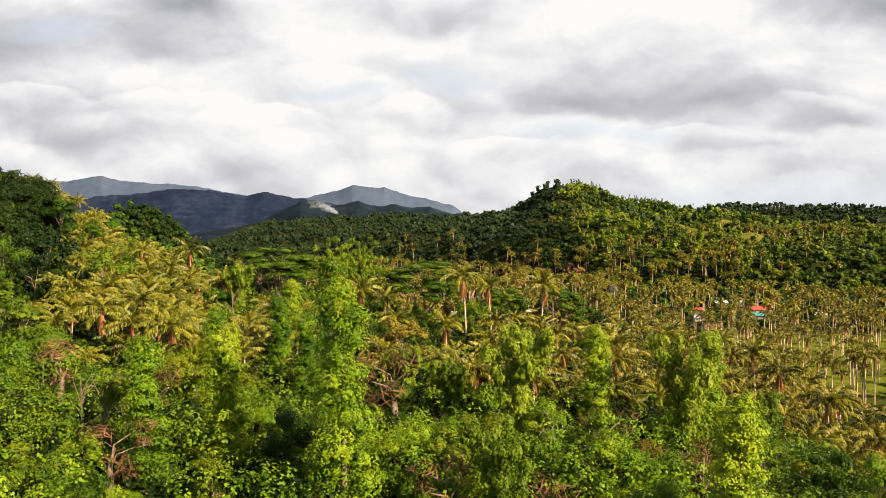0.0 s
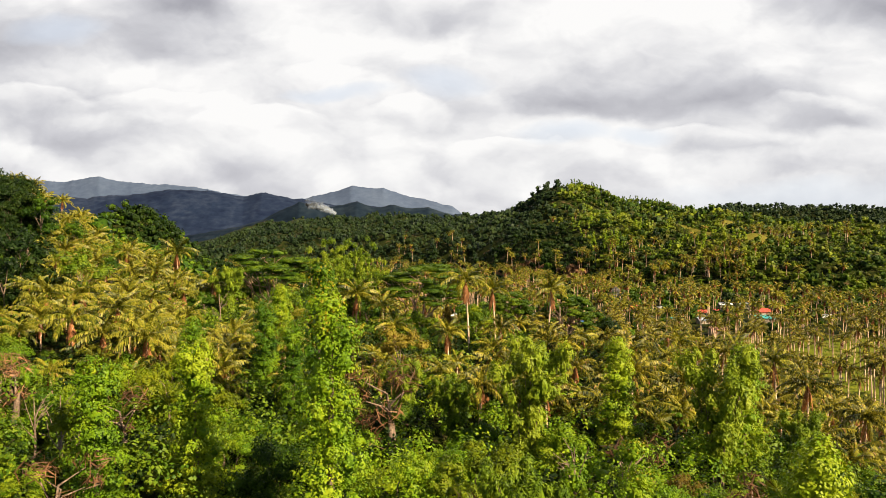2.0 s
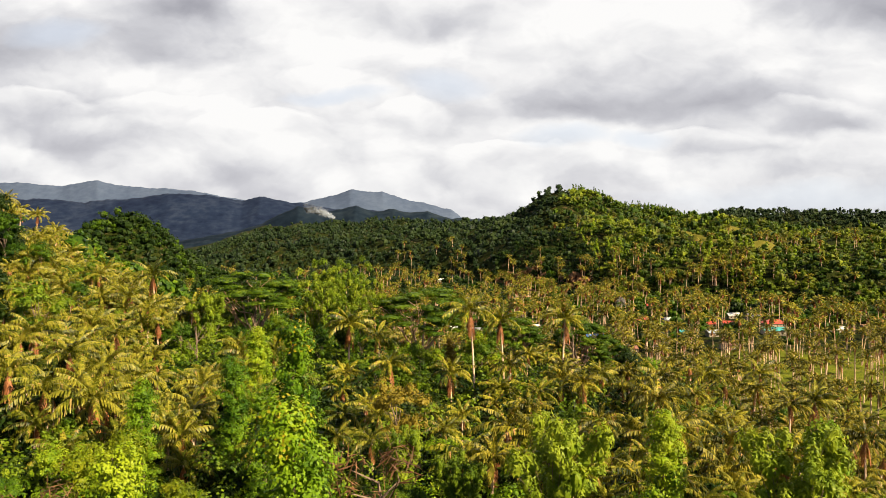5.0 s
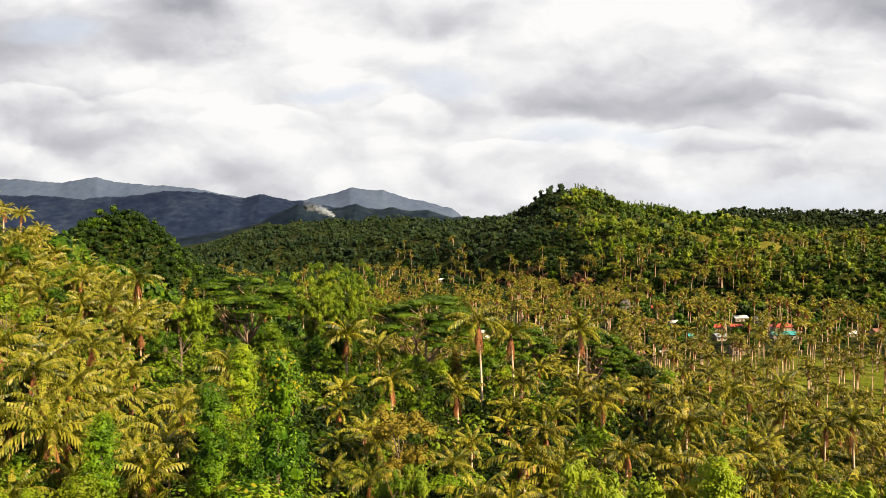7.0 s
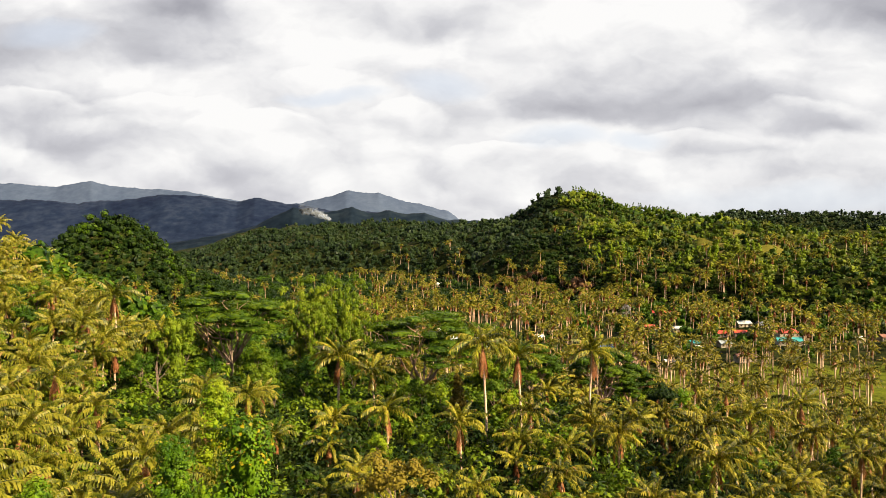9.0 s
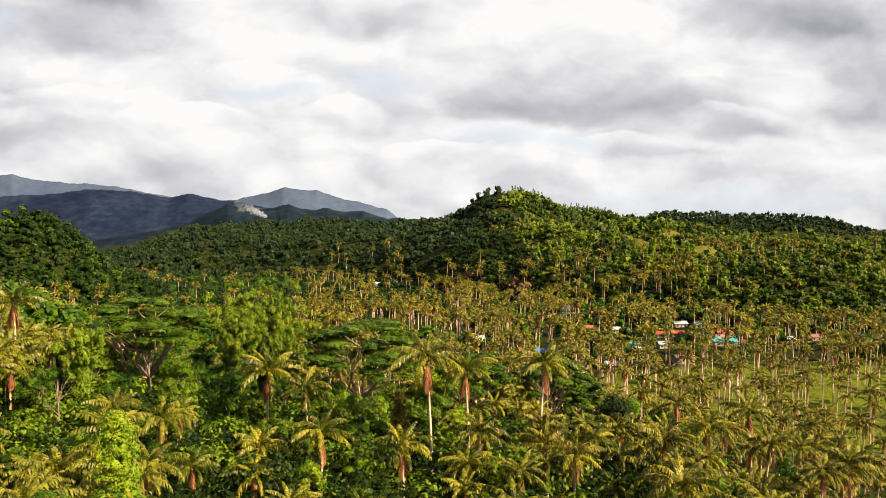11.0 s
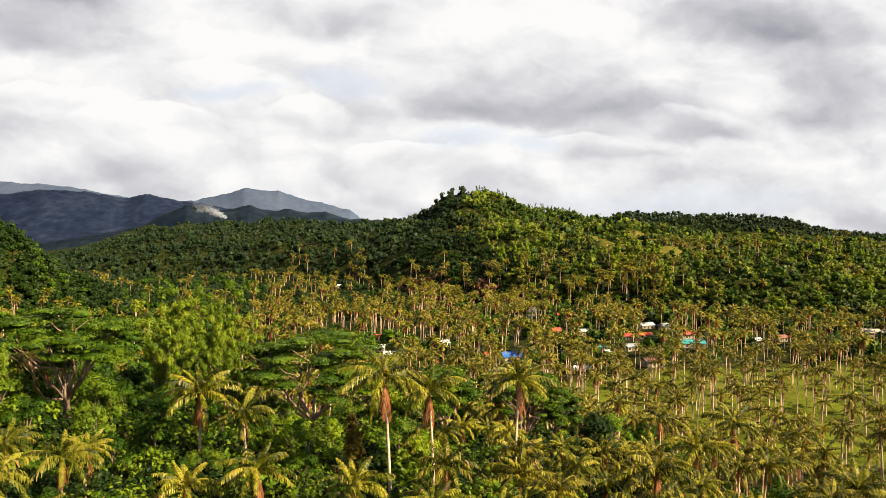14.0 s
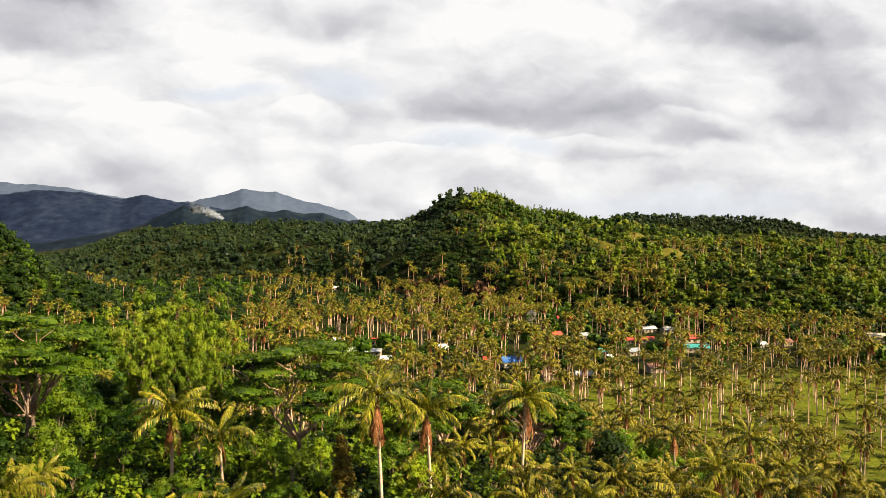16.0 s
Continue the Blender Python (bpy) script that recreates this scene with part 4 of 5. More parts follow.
# fill the slope
rng = np.random.default_rng(77)
gx, gy = scatter(-165, 84, 41, 240, 5.9, rng)
order = rng.permutation(len(gx))
n_tree = n_palm = 0
for x, y in zip(gx[order], gy[order]):
    if not in_view(np.array(x), np.array(y), 4) or y < 40 + abs(x) * 0.1:
        continue
    p = 0.0 if y < 95 else 0.10
    if x < -22 and y > 96:
        p = 0.82
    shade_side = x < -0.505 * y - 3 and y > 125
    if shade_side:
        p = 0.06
    if x > -2 and y > 99:
        p = 0.55 if y < 122 else 0.84
    if 100 < y < 146 and -22 <= x <= -2:
        p = 0.7
    if -52 < x < 4 and y > 141:
        p = 0.10
    if -56 < x < 14 and y > 162:
        p = 0.06
    q, c, turn = rng.random(), rng.random(), rng.uniform(0, 6.28)
    if q < p:
        if n_palm < 230 and free(x, y, 2.3):
            n_palm += 1
            put_palm(x, y, float(land(x, y)) + (rng.uniform(4.0, 7.5) if x > -20 else rng.uniform(5.0, 9.0)), False, n_palm)
        continue
    if not free(x, y, 1.2):
        continue
    size = rng.uniform(0.62, 1.15)
    deep = y > 150 or shade_side or (x < 2 and y > 124) or (x < -36 and y > 104)
    grow = rng.random()
    tall = 4.6 + 4.6 * grow if 64 < y < 92 and x > 4 else 7.5 + 6.5 * grow if 66 < y < 92 and x > -30 else 5.0 + 4.5 * grow if y < 72 or x < -34 and y < 100 else ((8.5 if x < 0 else 7) + 6.5 * grow if y < 100 else (7.5 + 3.0 * grow if 160 < y < 186 else 8 + 5.5 * grow))
    if 92 <= y < 112:
        tall = (7 + 5 * grow) if x < 0 else (3.2 + 3.2 * grow)
    elif 112 <= y < 162 and x > -60:
        tall = 3.4 + 3.2 * grow
    elif -34 < x < 8 and y > 162:
        tall = 5.5 + 4.0 * grow
    n_tree += 1
    if c < (0.15 if x > -12 else 0.05) and not deep and y > 53:
        key, b, lab = "lime_b", build_broad("yellow_green_tree", 68, 8.5, 3.0, 15, 400, M_LIME, leaf=(0.23, 0.16)), "yellow-green shrubby tree on the slope"
    elif c < (0.03 if deep else 0.10 if x > 4 and y > 70 else 0.17):
        key, b, lab = "bamboo_c", build_bamboo("bamboo_clump", 53, 10, 2.6, M_BAMBOO, 13), "low feathery bamboo thicket"
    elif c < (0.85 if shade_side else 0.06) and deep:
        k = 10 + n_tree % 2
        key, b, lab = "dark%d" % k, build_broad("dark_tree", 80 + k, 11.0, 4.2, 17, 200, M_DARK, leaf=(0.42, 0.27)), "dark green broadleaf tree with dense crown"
    elif deep or (x > 0.34 * y and y < 92):
        k = n_tree % 3
        key, b, lab = "mid%d%d" % (k, x > -20), build_broad("broadleaf_tree", 120 + k, 9.5 + k, 4.2, 15, 260, (M_MID, M_LUSH, M_BROAD if x > -20 else M_LUSH)[k], leaf=(0.30, 0.20)), "mid-green broadleaf tree with layered crown"
    elif c < 0.42 and 56 < y < 110 and n_tree % 3 == 0:
        key, b, lab = "column_c", build_column("vine_covered_tree", 69, 9.5, 2.0, M_BROAD), "bushy column of climbers"
    else:
        k = n_tree % 6
        near = y < 98
        k = 1 if y < 53 and n_tree % 2 else k
        cool = x < -12 and k == 2 and y > 60
        key, b, lab = "broad%d%d%d" % (k, near, cool), build_broad("broadleaf_tree", 90 + k, 8.5 + 0.5 * k, 4.2 + 0.22 * k, 17, 540 if near else 250, M_MID if k == 1 else M_LUSH if cool else M_BROAD, leaf=((0.23, 0.16) if near else (0.40, 0.27))), "bright green broadleaf tree in a dense thicket"
    own = {"l": 8.5, "b": 10.5, "d": 11.0, "c": 9.5, "m": 10.5}[key[0]]
    size = tall / own
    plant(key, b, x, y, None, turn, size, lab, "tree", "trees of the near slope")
    SPOTS.append((x, y, min(2.0 * size, 2.8 if y < 98 else 2.3)))

# ---- the grove, the hills ----
MIDCROWNS = [palm_crown(np.random.default_rng(330 + k), 19, 4.0, 9) for k in range(4)]
SLOPECROWNS = [palm_crown(np.random.default_rng(345 + k), 18, 4.7, 14) for k in range(4)]
FARCROWNS = [palm_crown(np.random.default_rng(360 + k), 15, 4.5, 0) for k in range(4)]
def spray_tree(rng, clumps, r, h, size, per, leaf):
    """A distant crown: sprays of leaves over closed ragged masses at different heights."""
    o = unit(rng.normal(size=(clumps, 3)))
    o[:, 2] = np.abs(o[:, 2]) - 0.2
    C = o * [r, r, h * 0.36] * rng.uniform(0.5, 1.1, (clumps, 1)) + [0, 0, h * 0.5]
    C[1::3, 2] = h * 0.28
    C[0] = [0.3, 0.2, h * 0.62]
    R = size * rng.uniform(0.75, 1.35, (clumps, 1)) * [1, 1, 0.85]
    R[0] *= 1.25
    leaves = leaf_clumps(C, R, per, leaf, leaf * 0.75, rng, 0.2, 0.5, tufts=max(4, per // 2), core=0)
    return join([cores(C, R * rng.uniform(0.75, 1.15, R.shape), rng, 4, 0.76), leaves])


FARWOODS = [spray_tree(np.random.default_rng(540 + k), 3, 2.8, 7.0, 2.3, 8, 1.5) for k in range(12)]
HILLTREES = [spray_tree(np.random.default_rng(570 + k), 5, 3.0, 7.0 + 1.5 * (k % 4), 1.7, 12, 1.05) for k in range(14)]
FARTREES = [spray_tree(np.random.default_rng(500 + k), 6, 2.8, 8.0, 1.75, 20, 0.95) for k in range(10)]


def on_pasture(x, y):
    hit = np.zeros(np.shape(x), bool)
    for cx, cy, rx, ry in PASTURES[2:]:
        hit |= ((x - cx) / rx) ** 2 + ((y - cy) / ry) ** 2 < 1
    return hit


rng = np.random.default_rng(21)
x, y = scatter(-900, 1150, 520, 1640, 5.7, rng, 0.95)
s = y - np.interp(x, TOE_X, TOE_Y)
knoll = ((x + 285) / 85) ** 2 + ((y - 690) / 130) ** 2 < 1
ridge = (y > 1390) & (y < 1600) & (x > 330)
keep = in_view(x, y) & (((s > np.where(x < -0.25 * y, -260, -15)) & (s < np.where(x < 50, 700, 540))) | knoll | ridge) & ~on_pasture(x, y)
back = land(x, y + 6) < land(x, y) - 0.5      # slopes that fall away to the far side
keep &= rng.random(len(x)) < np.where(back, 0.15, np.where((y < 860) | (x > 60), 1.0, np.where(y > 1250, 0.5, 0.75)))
x, y, s = x[keep], y[keep], s[keep]
kx, ky = scatter(-400, -150, 520, 850, 6.5, rng, 0.9)
kk = in_view(kx, ky) & (((kx + 285) / 82) ** 2 + ((ky - 690) / 125) ** 2 < 1)
x, y = np.concatenate([x, kx[kk]]), np.concatenate([y, ky[kk]])
s = y - np.interp(x, TOE_X, TOE_Y)
groups = sum(a * np.exp(-((x - cx) / rx) ** 2 - ((y - cy) / ry) ** 2) for cx, cy, rx, ry, a in ((233, 620, 18, 30, 0.55), (313, 725, 24, 35, 0.45), (400, 640, 30, 30, 0.2), (180, 690, 20, 30, 0.25), (470, 760, 50, 50, 0.12)))
band = 0.11 * (s > 5) * (s < 85) * (x > -80) * (x < 210) * np.clip(2.5 * waves(x, y, 120, 5) + 0.3, 0, 1)
palmy = (rng.random(len(x)) < groups + band + 0.008 * (y < 900)) & (x > -150)
# slopes under cloud: the shade is put into darker leaf colours
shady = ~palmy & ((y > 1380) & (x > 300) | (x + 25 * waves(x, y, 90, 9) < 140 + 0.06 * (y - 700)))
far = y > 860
# some knoll trees take a lighter leaf colour, as if sunlit
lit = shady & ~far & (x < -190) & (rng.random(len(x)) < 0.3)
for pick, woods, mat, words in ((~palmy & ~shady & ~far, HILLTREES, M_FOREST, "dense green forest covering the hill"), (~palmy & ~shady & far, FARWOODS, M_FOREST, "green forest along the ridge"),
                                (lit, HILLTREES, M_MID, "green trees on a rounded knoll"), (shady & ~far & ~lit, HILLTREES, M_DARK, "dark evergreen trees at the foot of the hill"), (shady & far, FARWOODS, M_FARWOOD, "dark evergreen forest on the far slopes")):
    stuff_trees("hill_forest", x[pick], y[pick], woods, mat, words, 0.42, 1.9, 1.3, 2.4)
stuff_palms("hill_palms", x[palmy], y[palmy], FARCROWNS, "coconut palms scattered over the hillside", hmin=10, hmax=16, stem=0.2, mat=M_GROVE)

# ---- the village ----
def roof_material(name, col, worn):
    """Painted corrugated sheet, streaked and rusting."""
    m, nt, out = material(name)
    geo = nt.nodes.new("ShaderNodeNewGeometry")
    n = node(nt, "ShaderNodeTexNoise", {"Vector": geo.outputs["Position"]}, Scale=0.9, Detail=6.0, Roughness=0.7)
    f = ramp(nt, n.outputs[0], [(0.48, (0, 0, 0)), (0.68, (1, 1, 1))])
    c = mix_colour(nt, math_node(nt, "MULTIPLY", f, 0.55), col, worn)
    wv = node(nt, "ShaderNodeTexWave", {"Vector": geo.outputs["Position"]}, Scale=2.2)
    b = node(nt, "ShaderNodeBump", {"Height": wv.outputs["Fac"]}, Strength=0.5, Distance=0.05)
    bs = node(nt, "ShaderNodeBsdfPrincipled", {"Base Color": c, "Normal": b.outputs[0]}, Roughness=0.42)
    nt.links.new(bs.outputs[0], out.inputs[0])
    return m


ROOFS = {"red": roof_material("red_roof_sheet", (0.42, 0.055, 0.035), (0.30, 0.12, 0.08)), "blue": roof_material("blue_roof_sheet", (0.03, 0.12, 0.42), (0.14, 0.24, 0.44)),
         "teal": roof_material("teal_roof_sheet", (0.04, 0.28, 0.30), (0.10, 0.30, 0.28)), "white": roof_material("bare_roof_sheet", (0.62, 0.62, 0.62), (0.42, 0.38, 0.34)),
         "rust": roof_material("rusty_roof_sheet", (0.24, 0.11, 0.08), (0.16, 0.08, 0.05)), "beige": roof_material("beige_roof_sheet", (0.62, 0.52, 0.38), (0.45, 0.34, 0.22)),
         "grey": roof_material("grey_roof_sheet", (0.26, 0.30, 0.36), (0.2, 0.18, 0.17))}
M_WALL = rough_material("house_wall", [(0.16, 0.13, 0.10), (0.28, 0.24, 0.19), (0.40, 0.36, 0.30)], scale=1.2)
M_PANE = rough_material("dark_window", [(0.01, 0.012, 0.014), (0.02, 0.022, 0.025), (0.03, 0.034, 0.036)], scale=2.0, rough=0.15, bump=0.0)
M_DOOR = rough_material("wooden_door", [(0.08, 0.05, 0.03), (0.14, 0.09, 0.05), (0.2, 0.13, 0.08)], scale=3.0)


def box(x0, x1, y0, y1, z0, z1):
    V = np.array([(x, y, z) for z in (z0, z1) for x, y in ((x0, y0), (x1, y0), (x1, y1), (x0, y1))], float)
    return V, np.array([(3, 2, 1, 0), (4, 5, 6, 7), (0, 1, 5, 4), (1, 2, 6, 5), (2, 3, 7, 6), (3, 0, 4, 7)])


def slab(P, t):
    """A sheet of thickness t under four corners."""
    P = np.array(P, float)
    return np.concatenate([P - [0, 0, t], P]), np.array([(3, 2, 1, 0), (4, 5, 6, 7), (0, 1, 5, 4), (1, 2, 6, 5), (2, 3, 7, 6), (3, 0, 4, 7)])


def house(x, y, w, d, wall, rise, turn, roof, hip=False):
    """A low house: walls, door, windows, and a gabled or hipped sheet roof."""
    root = new("house")
    root.matrix_basis = pose(x, y, float(land(x, y)) - 0.2, 0, 0, turn)
    h = wall + 0.2
    part("wall", box(-w / 2, w / 2, -d / 2, -d / 2 + 0.18, 0, h), M_WALL, root)
    part("wall", box(-w / 2, w / 2, d / 2 - 0.18, d / 2, 0, h), M_WALL, root)
    part("wall", box(-w / 2, -w / 2 + 0.18, -d / 2 + 0.18, d / 2 - 0.18, 0, h), M_WALL, root)
    part("wall", box(w / 2 - 0.18, w / 2, -d / 2 + 0.18, d / 2 - 0.18, 0, h), M_WALL, root)
    o, mat = 0.6, ROOFS[roof]
    W, D, e = w / 2 + o, d / 2 + o, h - 0.15
    k = min(W - 0.5, D * 0.9) if hip else 0.0
    top = h + rise
    part("roof_slope", slab([(-W, -D, e), (W, -D, e), (W - k, 0, top), (-W + k, 0, top)], 0.08), mat, root)
    part("roof_slope", slab([(W, D, e), (-W, D, e), (-W + k, 0, top), (W - k, 0, top)], 0.08), mat, root)
    if hip:
        part("roof_slope", slab([(W, -D, e), (W, D, e), (W - k, 0.02, top), (W - k, -0.02, top)], 0.08), mat, root)
        part("roof_slope", slab([(-W, D, e), (-W, -D, e), (-W + k, -0.02, top), (-W + k, 0.02, top)], 0.08), mat, root)
    else:
        for sx in (-1, 1):
            V = np.array([(sx * (w / 2 - 0.02), -d / 2, h), (sx * (w / 2 - 0.02), d / 2, h), (sx * (w / 2 - 0.02), 0, top - 0.2), (sx * (w / 2 - 0.02), -0.01, top - 0.2)])
            part("gable", (np.concatenate([V, V - [sx * 0.15, 0, 0]]), np.array([(0, 1, 2, 3), (7, 6, 5, 4), (0, 4, 5, 1), (1, 5, 6, 2), (3, 7, 4, 0), (2, 6, 7, 3)])), M_WALL, root)
    part("ridge_cap", box(-W + k, W - k, -0.15, 0.15, top - 0.03, top + 0.06), mat, root)
    part("door", box(-0.45, 0.45, -d / 2 - 0.05, -d / 2 + 0.02, 0.2, 2.2), M_DOOR, root)
    for q in (-0.3, 0.3):
        win = part("window", box(w * q - 0.6, w * q + 0.6, -d / 2 - 0.06, -d / 2 + 0.02, 1.0, 2.0), M_DOOR, root)
        part("pane", box(w * q - 0.5, w * q + 0.5, -d / 2 - 0.075, -d / 2 - 0.061, 1.08, 1.92), M_PANE, win)
    words = {"red": "low house with a red sheet roof among palms", "blue": "house with a bright blue sheet roof among palms", "teal": "house with a teal green sheet roof",
             "white": "small house with a pale bare metal roof", "rust": "low house with a rusty brown roof", "beige": "house with a beige sheet roof at the hill foot", "grey": "small house with a grey metal roof"}
    HOUSES.append((x, y, max(w, d) / 2))
    return tagged(root, words[roof], "house", "houses of the village")


HOUSES = []
for row in [(84, 430, 11, 7, 3, 2.2, 20, "blue"), (168, 606, 13, 7, 3, 2.0, -8, "red"), (133, 520, 8.5, 6, 2.8, 1.8, 15, "red"), (205, 545, 9, 6, 2.8, 1.4, 5, "white"),
            (216, 540, 8, 5, 2.8, 1.4, 25, "white"), (171, 496, 6, 5, 2.6, 1.4, 0, "red"), (184, 498, 7, 5, 2.6, 1.3, -10, "red"), (214, 501, 14, 9, 2.8, 2.0, 5, "red", True),
            (197, 463, 13, 6, 2.8, 1.6, -5, "teal"), (241, 473, 7.5, 5, 2.6, 1.3, 10, "white"), (331, 490, 14, 8, 3.2, 2.0, -15, "beige")]:
    house(*row)
for row in [(10, 474, 10, 6, 2.6, 1.5, 10, "white"), (19, 470, 9, 5, 2.6, 1.3, -12, "white"), (1, 514, 6, 5, 2.6, 1.3, 5, "white"), (23, 507, 6.5, 5, 2.6, 1.4, 0, "red"), (56, 472, 6, 5, 2.6, 2.2, 35, "white"),
            (25, 443, 6, 4.5, 2.6, 1.3, -8, "white"), (33, 433, 7, 5, 2.6, 1.3, 12, "white"), (60, 431, 5, 4, 2.5, 1.2, 8, "red"), (75, 437, 5, 4, 2.5, 1.2, -5, "red")]:
    house(*row)
for row in [(127, 430, 8, 5, 2.6, 1.3, -10, "white"), (135, 436, 6, 5, 2.6, 1.3, 20, "white"), (149, 407, 9, 6, 2.8, 1.6, 4, "rust"), (158, 457, 6, 5, 2.6, 1.4, 10, "grey"), (143, 461, 5, 4, 2.5, 1.2, 0, "teal"),
            (95, 400, 7, 5, 2.6, 1.3, 3, "rust"), (110, 397, 7, 5, 2.5, 1.2, -6, "white"), (152, 520, 6, 5, 2.6, 1.4, 0, "white"), (262, 480, 6, 5, 2.6, 1.4, 8, "rust"), (-2, 905, 9, 6, 3, 1.8, 5, "white")]:
    house(*row)

# ---- palms and trees of the valley floor ----
HOUSES.append((127.4, 555, 5.2))      # the bare tree stands clear too


def clear_of_houses(x, y, rng):
    ok = np.ones(len(x), bool)
    for hx, hy, r in HOUSES:
        ok &= (x - hx) ** 2 + (y - hy) ** 2 > (r + 2.0) ** 2
        lane = (np.abs(x - hx * (y - 60) / (hy - 60)) < r + 0.5) & (y < hy) & (y > hy - 100)
        ok &= ~lane | (hy < 455 and r < 5.4) | (r < 2.9) | (rng.random(len(x)) < 0.2)
    return ok


x, y = scatter(-440, 560, 226, 1000, 7.7, rng, 0.6)
s = y - np.interp(x, TOE_X, TOE_Y)
open_field = ((x - 195) / 118) ** 2 + ((y - 318) / 72) ** 2 < 1
knoll = ((x + 285) / 85) ** 2 + ((y - 690) / 130) ** 2 < 1
thin = rng.random(len(x)) < np.where(y > 400, 0.57, 0.88) + 0.36 * waves(x, y, 70, 11)
keep = in_view(x, y) & (s < np.where(x > 200, -32, 30)) & (~open_field | (rng.random(len(x)) < np.where((x > 0.5 * y - 18) & (y < 350), 0.55, 0.9))) & ~((x < 30) & (x > -60) & (y < 240)) & ~knoll & thin & clear_of_houses(x, y, rng)
x, y = x[keep], y[keep]
bushy = rng.random(len(x)) < np.where(y > 385, np.clip(0.22 + 0.7 * waves(x, y, 85, 3) + 0.4 * waves(x, y, 34, 8), 0.04, 0.9), 0.13)
side = (x < -28) & (x > -112) & (y < 420)      # the green flank of the spur
bushy |= side & (rng.random(len(x)) < 0.88)
bushy |= (x < -40 - 0.03 * y) & (y > 400) & (rng.random(len(x)) < 0.66)
# far end of the valley: cloud shade put into dark leaf colour
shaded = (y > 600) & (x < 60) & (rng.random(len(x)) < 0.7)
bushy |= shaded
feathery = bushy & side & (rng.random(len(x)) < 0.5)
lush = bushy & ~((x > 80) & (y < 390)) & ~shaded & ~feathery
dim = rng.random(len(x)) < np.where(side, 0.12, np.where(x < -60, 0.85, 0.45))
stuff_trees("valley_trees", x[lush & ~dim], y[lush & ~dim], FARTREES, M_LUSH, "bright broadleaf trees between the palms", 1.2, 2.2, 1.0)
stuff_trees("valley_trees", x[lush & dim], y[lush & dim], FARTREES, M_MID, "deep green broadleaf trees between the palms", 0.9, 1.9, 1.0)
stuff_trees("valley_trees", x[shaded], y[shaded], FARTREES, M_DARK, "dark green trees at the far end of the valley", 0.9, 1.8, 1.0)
rq = np.random.default_rng(31)
along = rq.random(22)
rx, ry = 70 + 58 * along + rq.normal(size=22) * 5, 800 - 105 * along + rq.normal(size=22) * 9
stuff_trees("dry_trees", rx, ry, FARTREES, M_TWIG, "reddish dry trees at the foot of the hill", 1.3, 2.0, 0.5)
vx, vy = x[feathery], y[feathery]
x, y = x[~bushy], y[~bushy]
mid = y < 380
hill = (x < -50) & (y < 420)
stuff_palms("coconut_grove", x[hill], y[hill], MIDCROWNS, "coconut palms with golden fronds on the hill spur", hmin=7, hmax=11, mat=M_GOLD)
stuff_palms("coconut_grove", x[mid & ~hill], y[mid & ~hill], MIDCROWNS, "coconut palms with yellowing fronds over pasture", hmin=11, hmax=18, mat=M_FIELD)
stuff_palms("coconut_grove", x[~mid & ~hill], y[~mid & ~hill], FARCROWNS, "distant coconut palms filling the valley", hmin=11, hmax=19, mat=M_GROVE, stem=0.2)

# tall dark trees along the foot of the hill
hx, hy = scatter(170, 470, 480, 640, 8.0, rng, 0.8)
hs = hy - np.interp(hx, TOE_X, TOE_Y)
keep = (hs > -40) & (hs < 22) & in_view(hx, hy) & np.array([all((a - p) ** 2 + (b - q) ** 2 > (r + 5) ** 2 for p, q, r in HOUSES) for a, b in zip(hx, hy)])
dim = rng.random(len(hx)) < 0.55
stuff_trees("hill_forest", hx[keep & dim], hy[keep & dim], FARTREES, M_DARK, "tall dark trees along the foot of the hill", 1.0, 1.7, 0.8)
stuff_trees("hill_forest", hx[keep & ~dim], hy[keep & ~dim], FARTREES, M_MID, "tall green trees along the foot of the hill", 1.0, 1.7, 0.8)

# the palms between the palms of the slope
px, py = scatter(-120, 114, 97, 232, 5.0, rng)
golden = (rng.random(len(px)) < 0.8) & (px < -24) & (px > -0.5 * py) & ~((px > -54) & (py > 138))
green = (px > 4) & (px < 112) & (py > 97) & (rng.random(len(px)) < np.where(px > 72, 0.34, np.where(px > 60, 0.5, np.where(py < 122, 0.6, 0.28))))
keep = in_view(px, py, 4) & (((px - 31) / 9) ** 2 + ((py - 176) / 7) ** 2 > 1) & (golden | green) & np.array([free(a, b, 1.1) for a, b in zip(px, py)])
for some, mat, low, high in ((keep & golden, M_GOLD, 4.0, 8.5), (keep & green & (px < 58), M_FIELD, 3.5, 7.5), (keep & green & (px >= 58), M_FIELD, 7.5, 14.0)):
    stuff_palms("coconut_grove", px[some], py[some], SLOPECROWNS, "young coconut palms filling the slope", hmin=low, hmax=high, mat=mat, stem=0.2)

# undergrowth that closes the near slope
SHRUBS = []
for k in range(4):
    q = np.random.default_rng(900 + k)
    C = q.normal(size=(4, 3)) * [1.2, 1.2, 0.6] + [0, 0, 1.6]
    SHRUBS.append(leaf_clumps(C, np.full((4, 3), 1.25) * q.uniform(0.7, 1.2, (4, 1)), 45, 0.40, 0.28, q, tufts=9, core=0))
FINE = []
for k in range(5):
    q = np.random.default_rng(920 + k)
    C = q.normal(size=(5, 3)) * [1.3, 1.3, 0.6] + [0, 0, 1.7]
    FINE.append(leaf_clumps(C, np.full((5, 3), 1.2) * q.uniform(0.7, 1.2, (5, 1)), 100, 0.21, 0.15, q, tufts=20, core=0))
ux, uy = scatter(-150, 112, 40, 236, 3.8, rng)
keep = in_view(ux, uy, 4) & (((ux - 31) / 9) ** 2 + ((uy - 177) / 6) ** 2 > 1) & (ux < np.where(uy > 80, 106, 66))
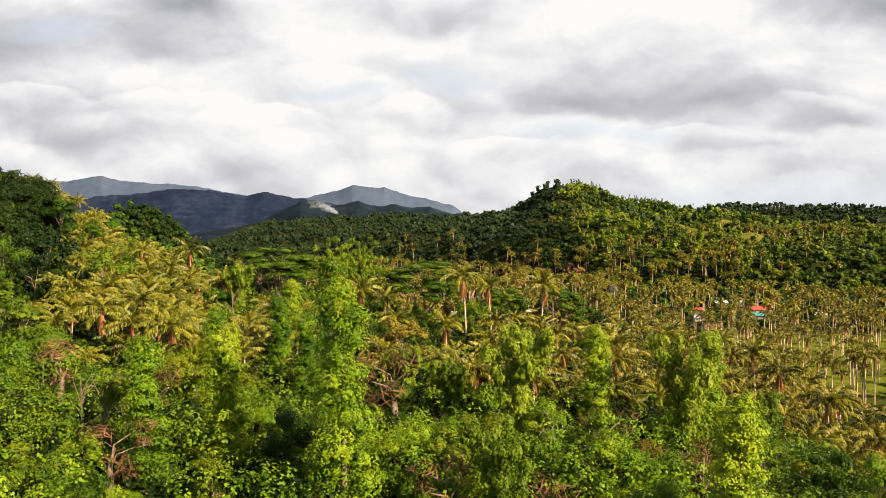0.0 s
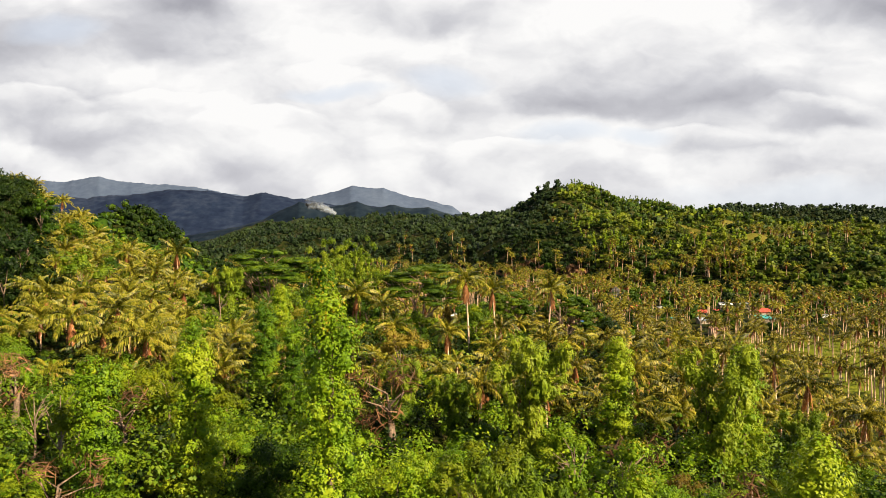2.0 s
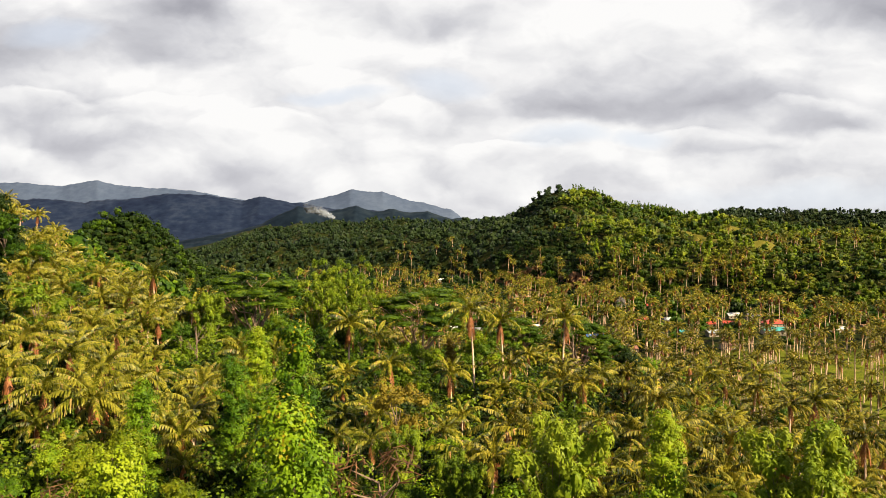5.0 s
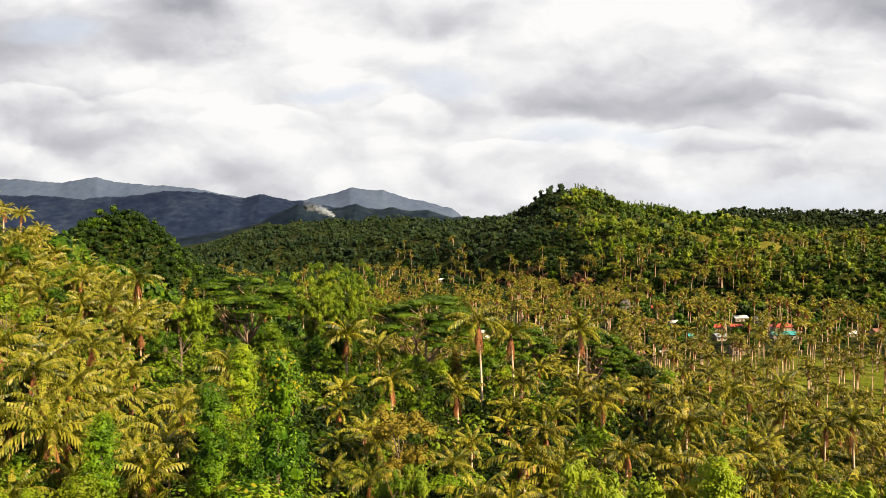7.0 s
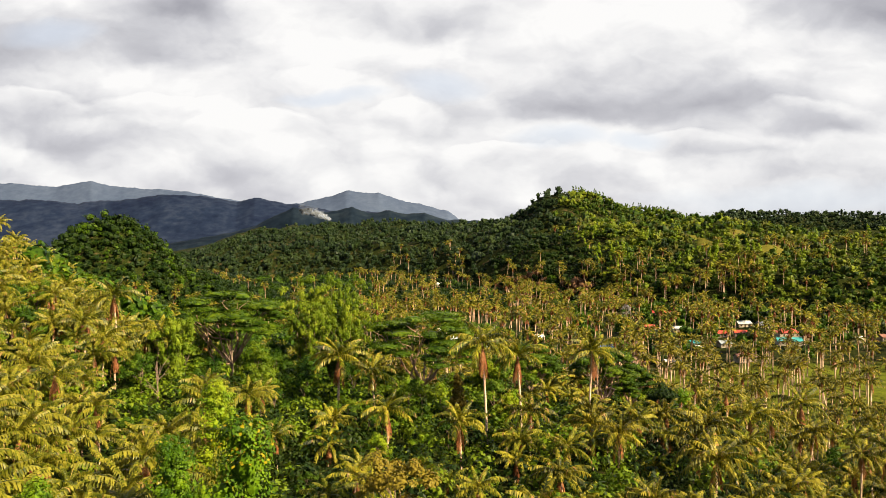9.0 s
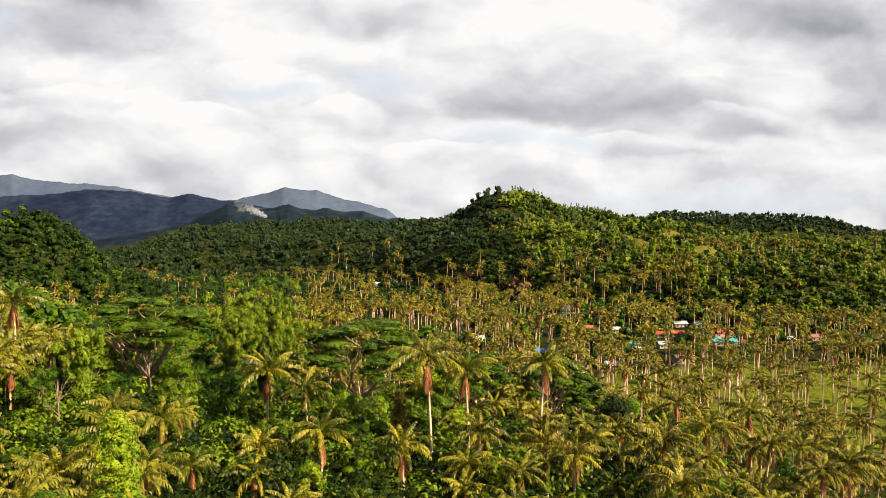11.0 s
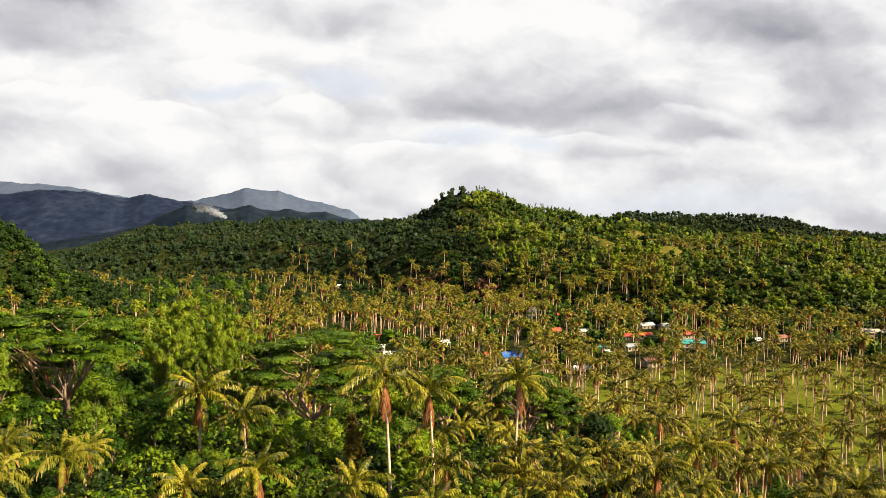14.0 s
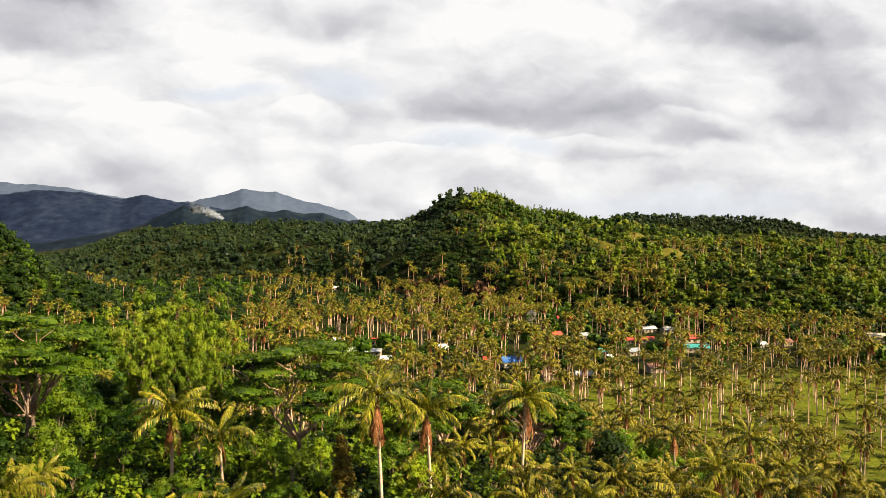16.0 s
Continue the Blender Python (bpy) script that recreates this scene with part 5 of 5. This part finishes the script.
# dim share: shade of the gaps between trees, put into leaf colour
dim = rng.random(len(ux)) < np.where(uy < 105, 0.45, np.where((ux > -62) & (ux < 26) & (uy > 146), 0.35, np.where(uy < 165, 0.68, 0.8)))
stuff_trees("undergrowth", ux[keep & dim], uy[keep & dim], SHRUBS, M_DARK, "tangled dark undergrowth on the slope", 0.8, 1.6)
near = uy < 100
# sides of the near thicket: shade put into a duller leaf colour
shade = (ux < -10) & (uy > 60) | (ux > 0.34 * uy)
for some, mat in ((keep & ~dim & near & shade, M_LUSH), (keep & ~dim & near & ~shade, M_BROAD)):
    stuff_trees("undergrowth", ux[some], uy[some], FINE, mat, "bright leafy undergrowth on the slope", 1.0, 1.9)
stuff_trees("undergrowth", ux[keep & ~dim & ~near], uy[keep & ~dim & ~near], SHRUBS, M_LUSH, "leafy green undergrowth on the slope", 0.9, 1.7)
# the same thicket goes on behind the near edge
tx, ty = scatter(-90, 90, -60, 41, 4.6, rng)
stuff_trees("thicket", tx, ty, SHRUBS, M_BROAD, "green broadleaf thicket on the near slope", 1.2, 2.2, 0.5)
# plumes of bamboo along the crest of the peak
PLUMES = [leaf_clumps(np.array([(0, 0, 3.0), (0.3, 0, 6.0), (0.9, 0.3, 8.6), (1.7, 0.5, 10.4)]), np.array([(1.7, 1.7, 2.2), (1.4, 1.4, 1.8), (1.0, 1.0, 1.3), (0.6, 0.6, 0.9)]), 12, 1.5, 0.8, np.random.default_rng(950 + k), 0.6) for k in range(4)]
cx, cy = scatter(185, 330, 985, 1110, 9.0, rng)
keep = np.abs(land(cx, cy + 8) - land(cx, cy - 8)) < 4.5
stuff_trees("ridge_bamboo", cx[keep], cy[keep], PLUMES, M_MID, "feathery bamboo along the hill crest", 0.7, 1.1)
bx, by = scatter(150, 620, 545, 860, 7.0, rng, 0.8)
bs = by - np.interp(bx, TOE_X, TOE_Y)
keep = (bs > 25) & (bs < 260) & in_view(bx, by) & ~on_pasture(bx, by) & (waves(bx, by, 130, 21) + 0.5 * waves(bx, by, 45, 2) > 0.42)
stuff_trees("hill_bamboo", bx[keep], by[keep], PLUMES, M_BAMBOO, "bright feathery bamboo thickets on the hillside", 0.6, 1.25)
stuff_trees("valley_bamboo", vx, vy, PLUMES, M_LUSH, "green feathery bamboo on the valley side", 0.8, 1.3)
fx, fy = scatter(62, 320, 190, 400, 9.0, rng)
keep = in_view(fx, fy, 4) & (rng.random(len(fx)) < 0.35)
stuff_trees("weeds", fx[keep], fy[keep], SHRUBS, M_BAMBOO, "low weeds and seedlings in the pasture", 0.2, 0.6)

# ---- smoke of a field fire ----
def smoke():
    m, nt, out = material("smoke")
    geo = nt.nodes.new("ShaderNodeNewGeometry")
    n = node(nt, "ShaderNodeTexNoise", {"Vector": geo.outputs["Position"]}, Scale=0.05, Detail=5.0, Roughness=0.65)
    f = ramp(nt, n.outputs[0], [(0.35, (0.15, 0.15, 0.15)), (0.70, (1, 1, 1))])
    df = nt.nodes.new("ShaderNodeBsdfDiffuse")
    df.inputs[0].default_value = (0.62, 0.70, 0.86, 1)
    tr = nt.nodes.new("ShaderNodeBsdfTransparent")
    pos = node(nt, "ShaderNodeSeparateXYZ", {0: geo.outputs["Position"]})
    thin = math_node(nt, "MULTIPLY_ADD", math_node(nt, "ADD", pos.outputs[0], 415.0), 0.0019, 0.012)
    mx = node(nt, "ShaderNodeMixShader", {0: math_node(nt, "MULTIPLY", f, thin), 1: tr.outputs[0], 2: df.outputs[0]})
    nt.links.new(mx.outputs[0], out.inputs[0])
    q = np.random.default_rng(5)
    puffs = []
    for i in range(620):
        t = (i / 619) ** 1.3
        c = np.array([-328 - 62 * t - 30 * t ** 4, 2240, 74 + 30 * t]) + q.normal(size=3) * [2 + 7 * t, 12, 1.5 + 6 * t]
        r = q.uniform(1.0, 2.6) * (1 + 0.8 * t)
        a = np.linspace(0, np.pi, 5)
        V, F = tube(c + np.stack([np.cos(a) * r, 0 * a, np.cos(a) * r], -1), np.sin(a) * r + 0.05, 6)
        puffs.append((V + q.normal(size=V.shape) * r * 0.15, F))
    return tagged(mesh_object("smoke_plume", *join(puffs), m, True), "thin white smoke rising from a distant hillside", "smoke", kind="stuff")


smoke()
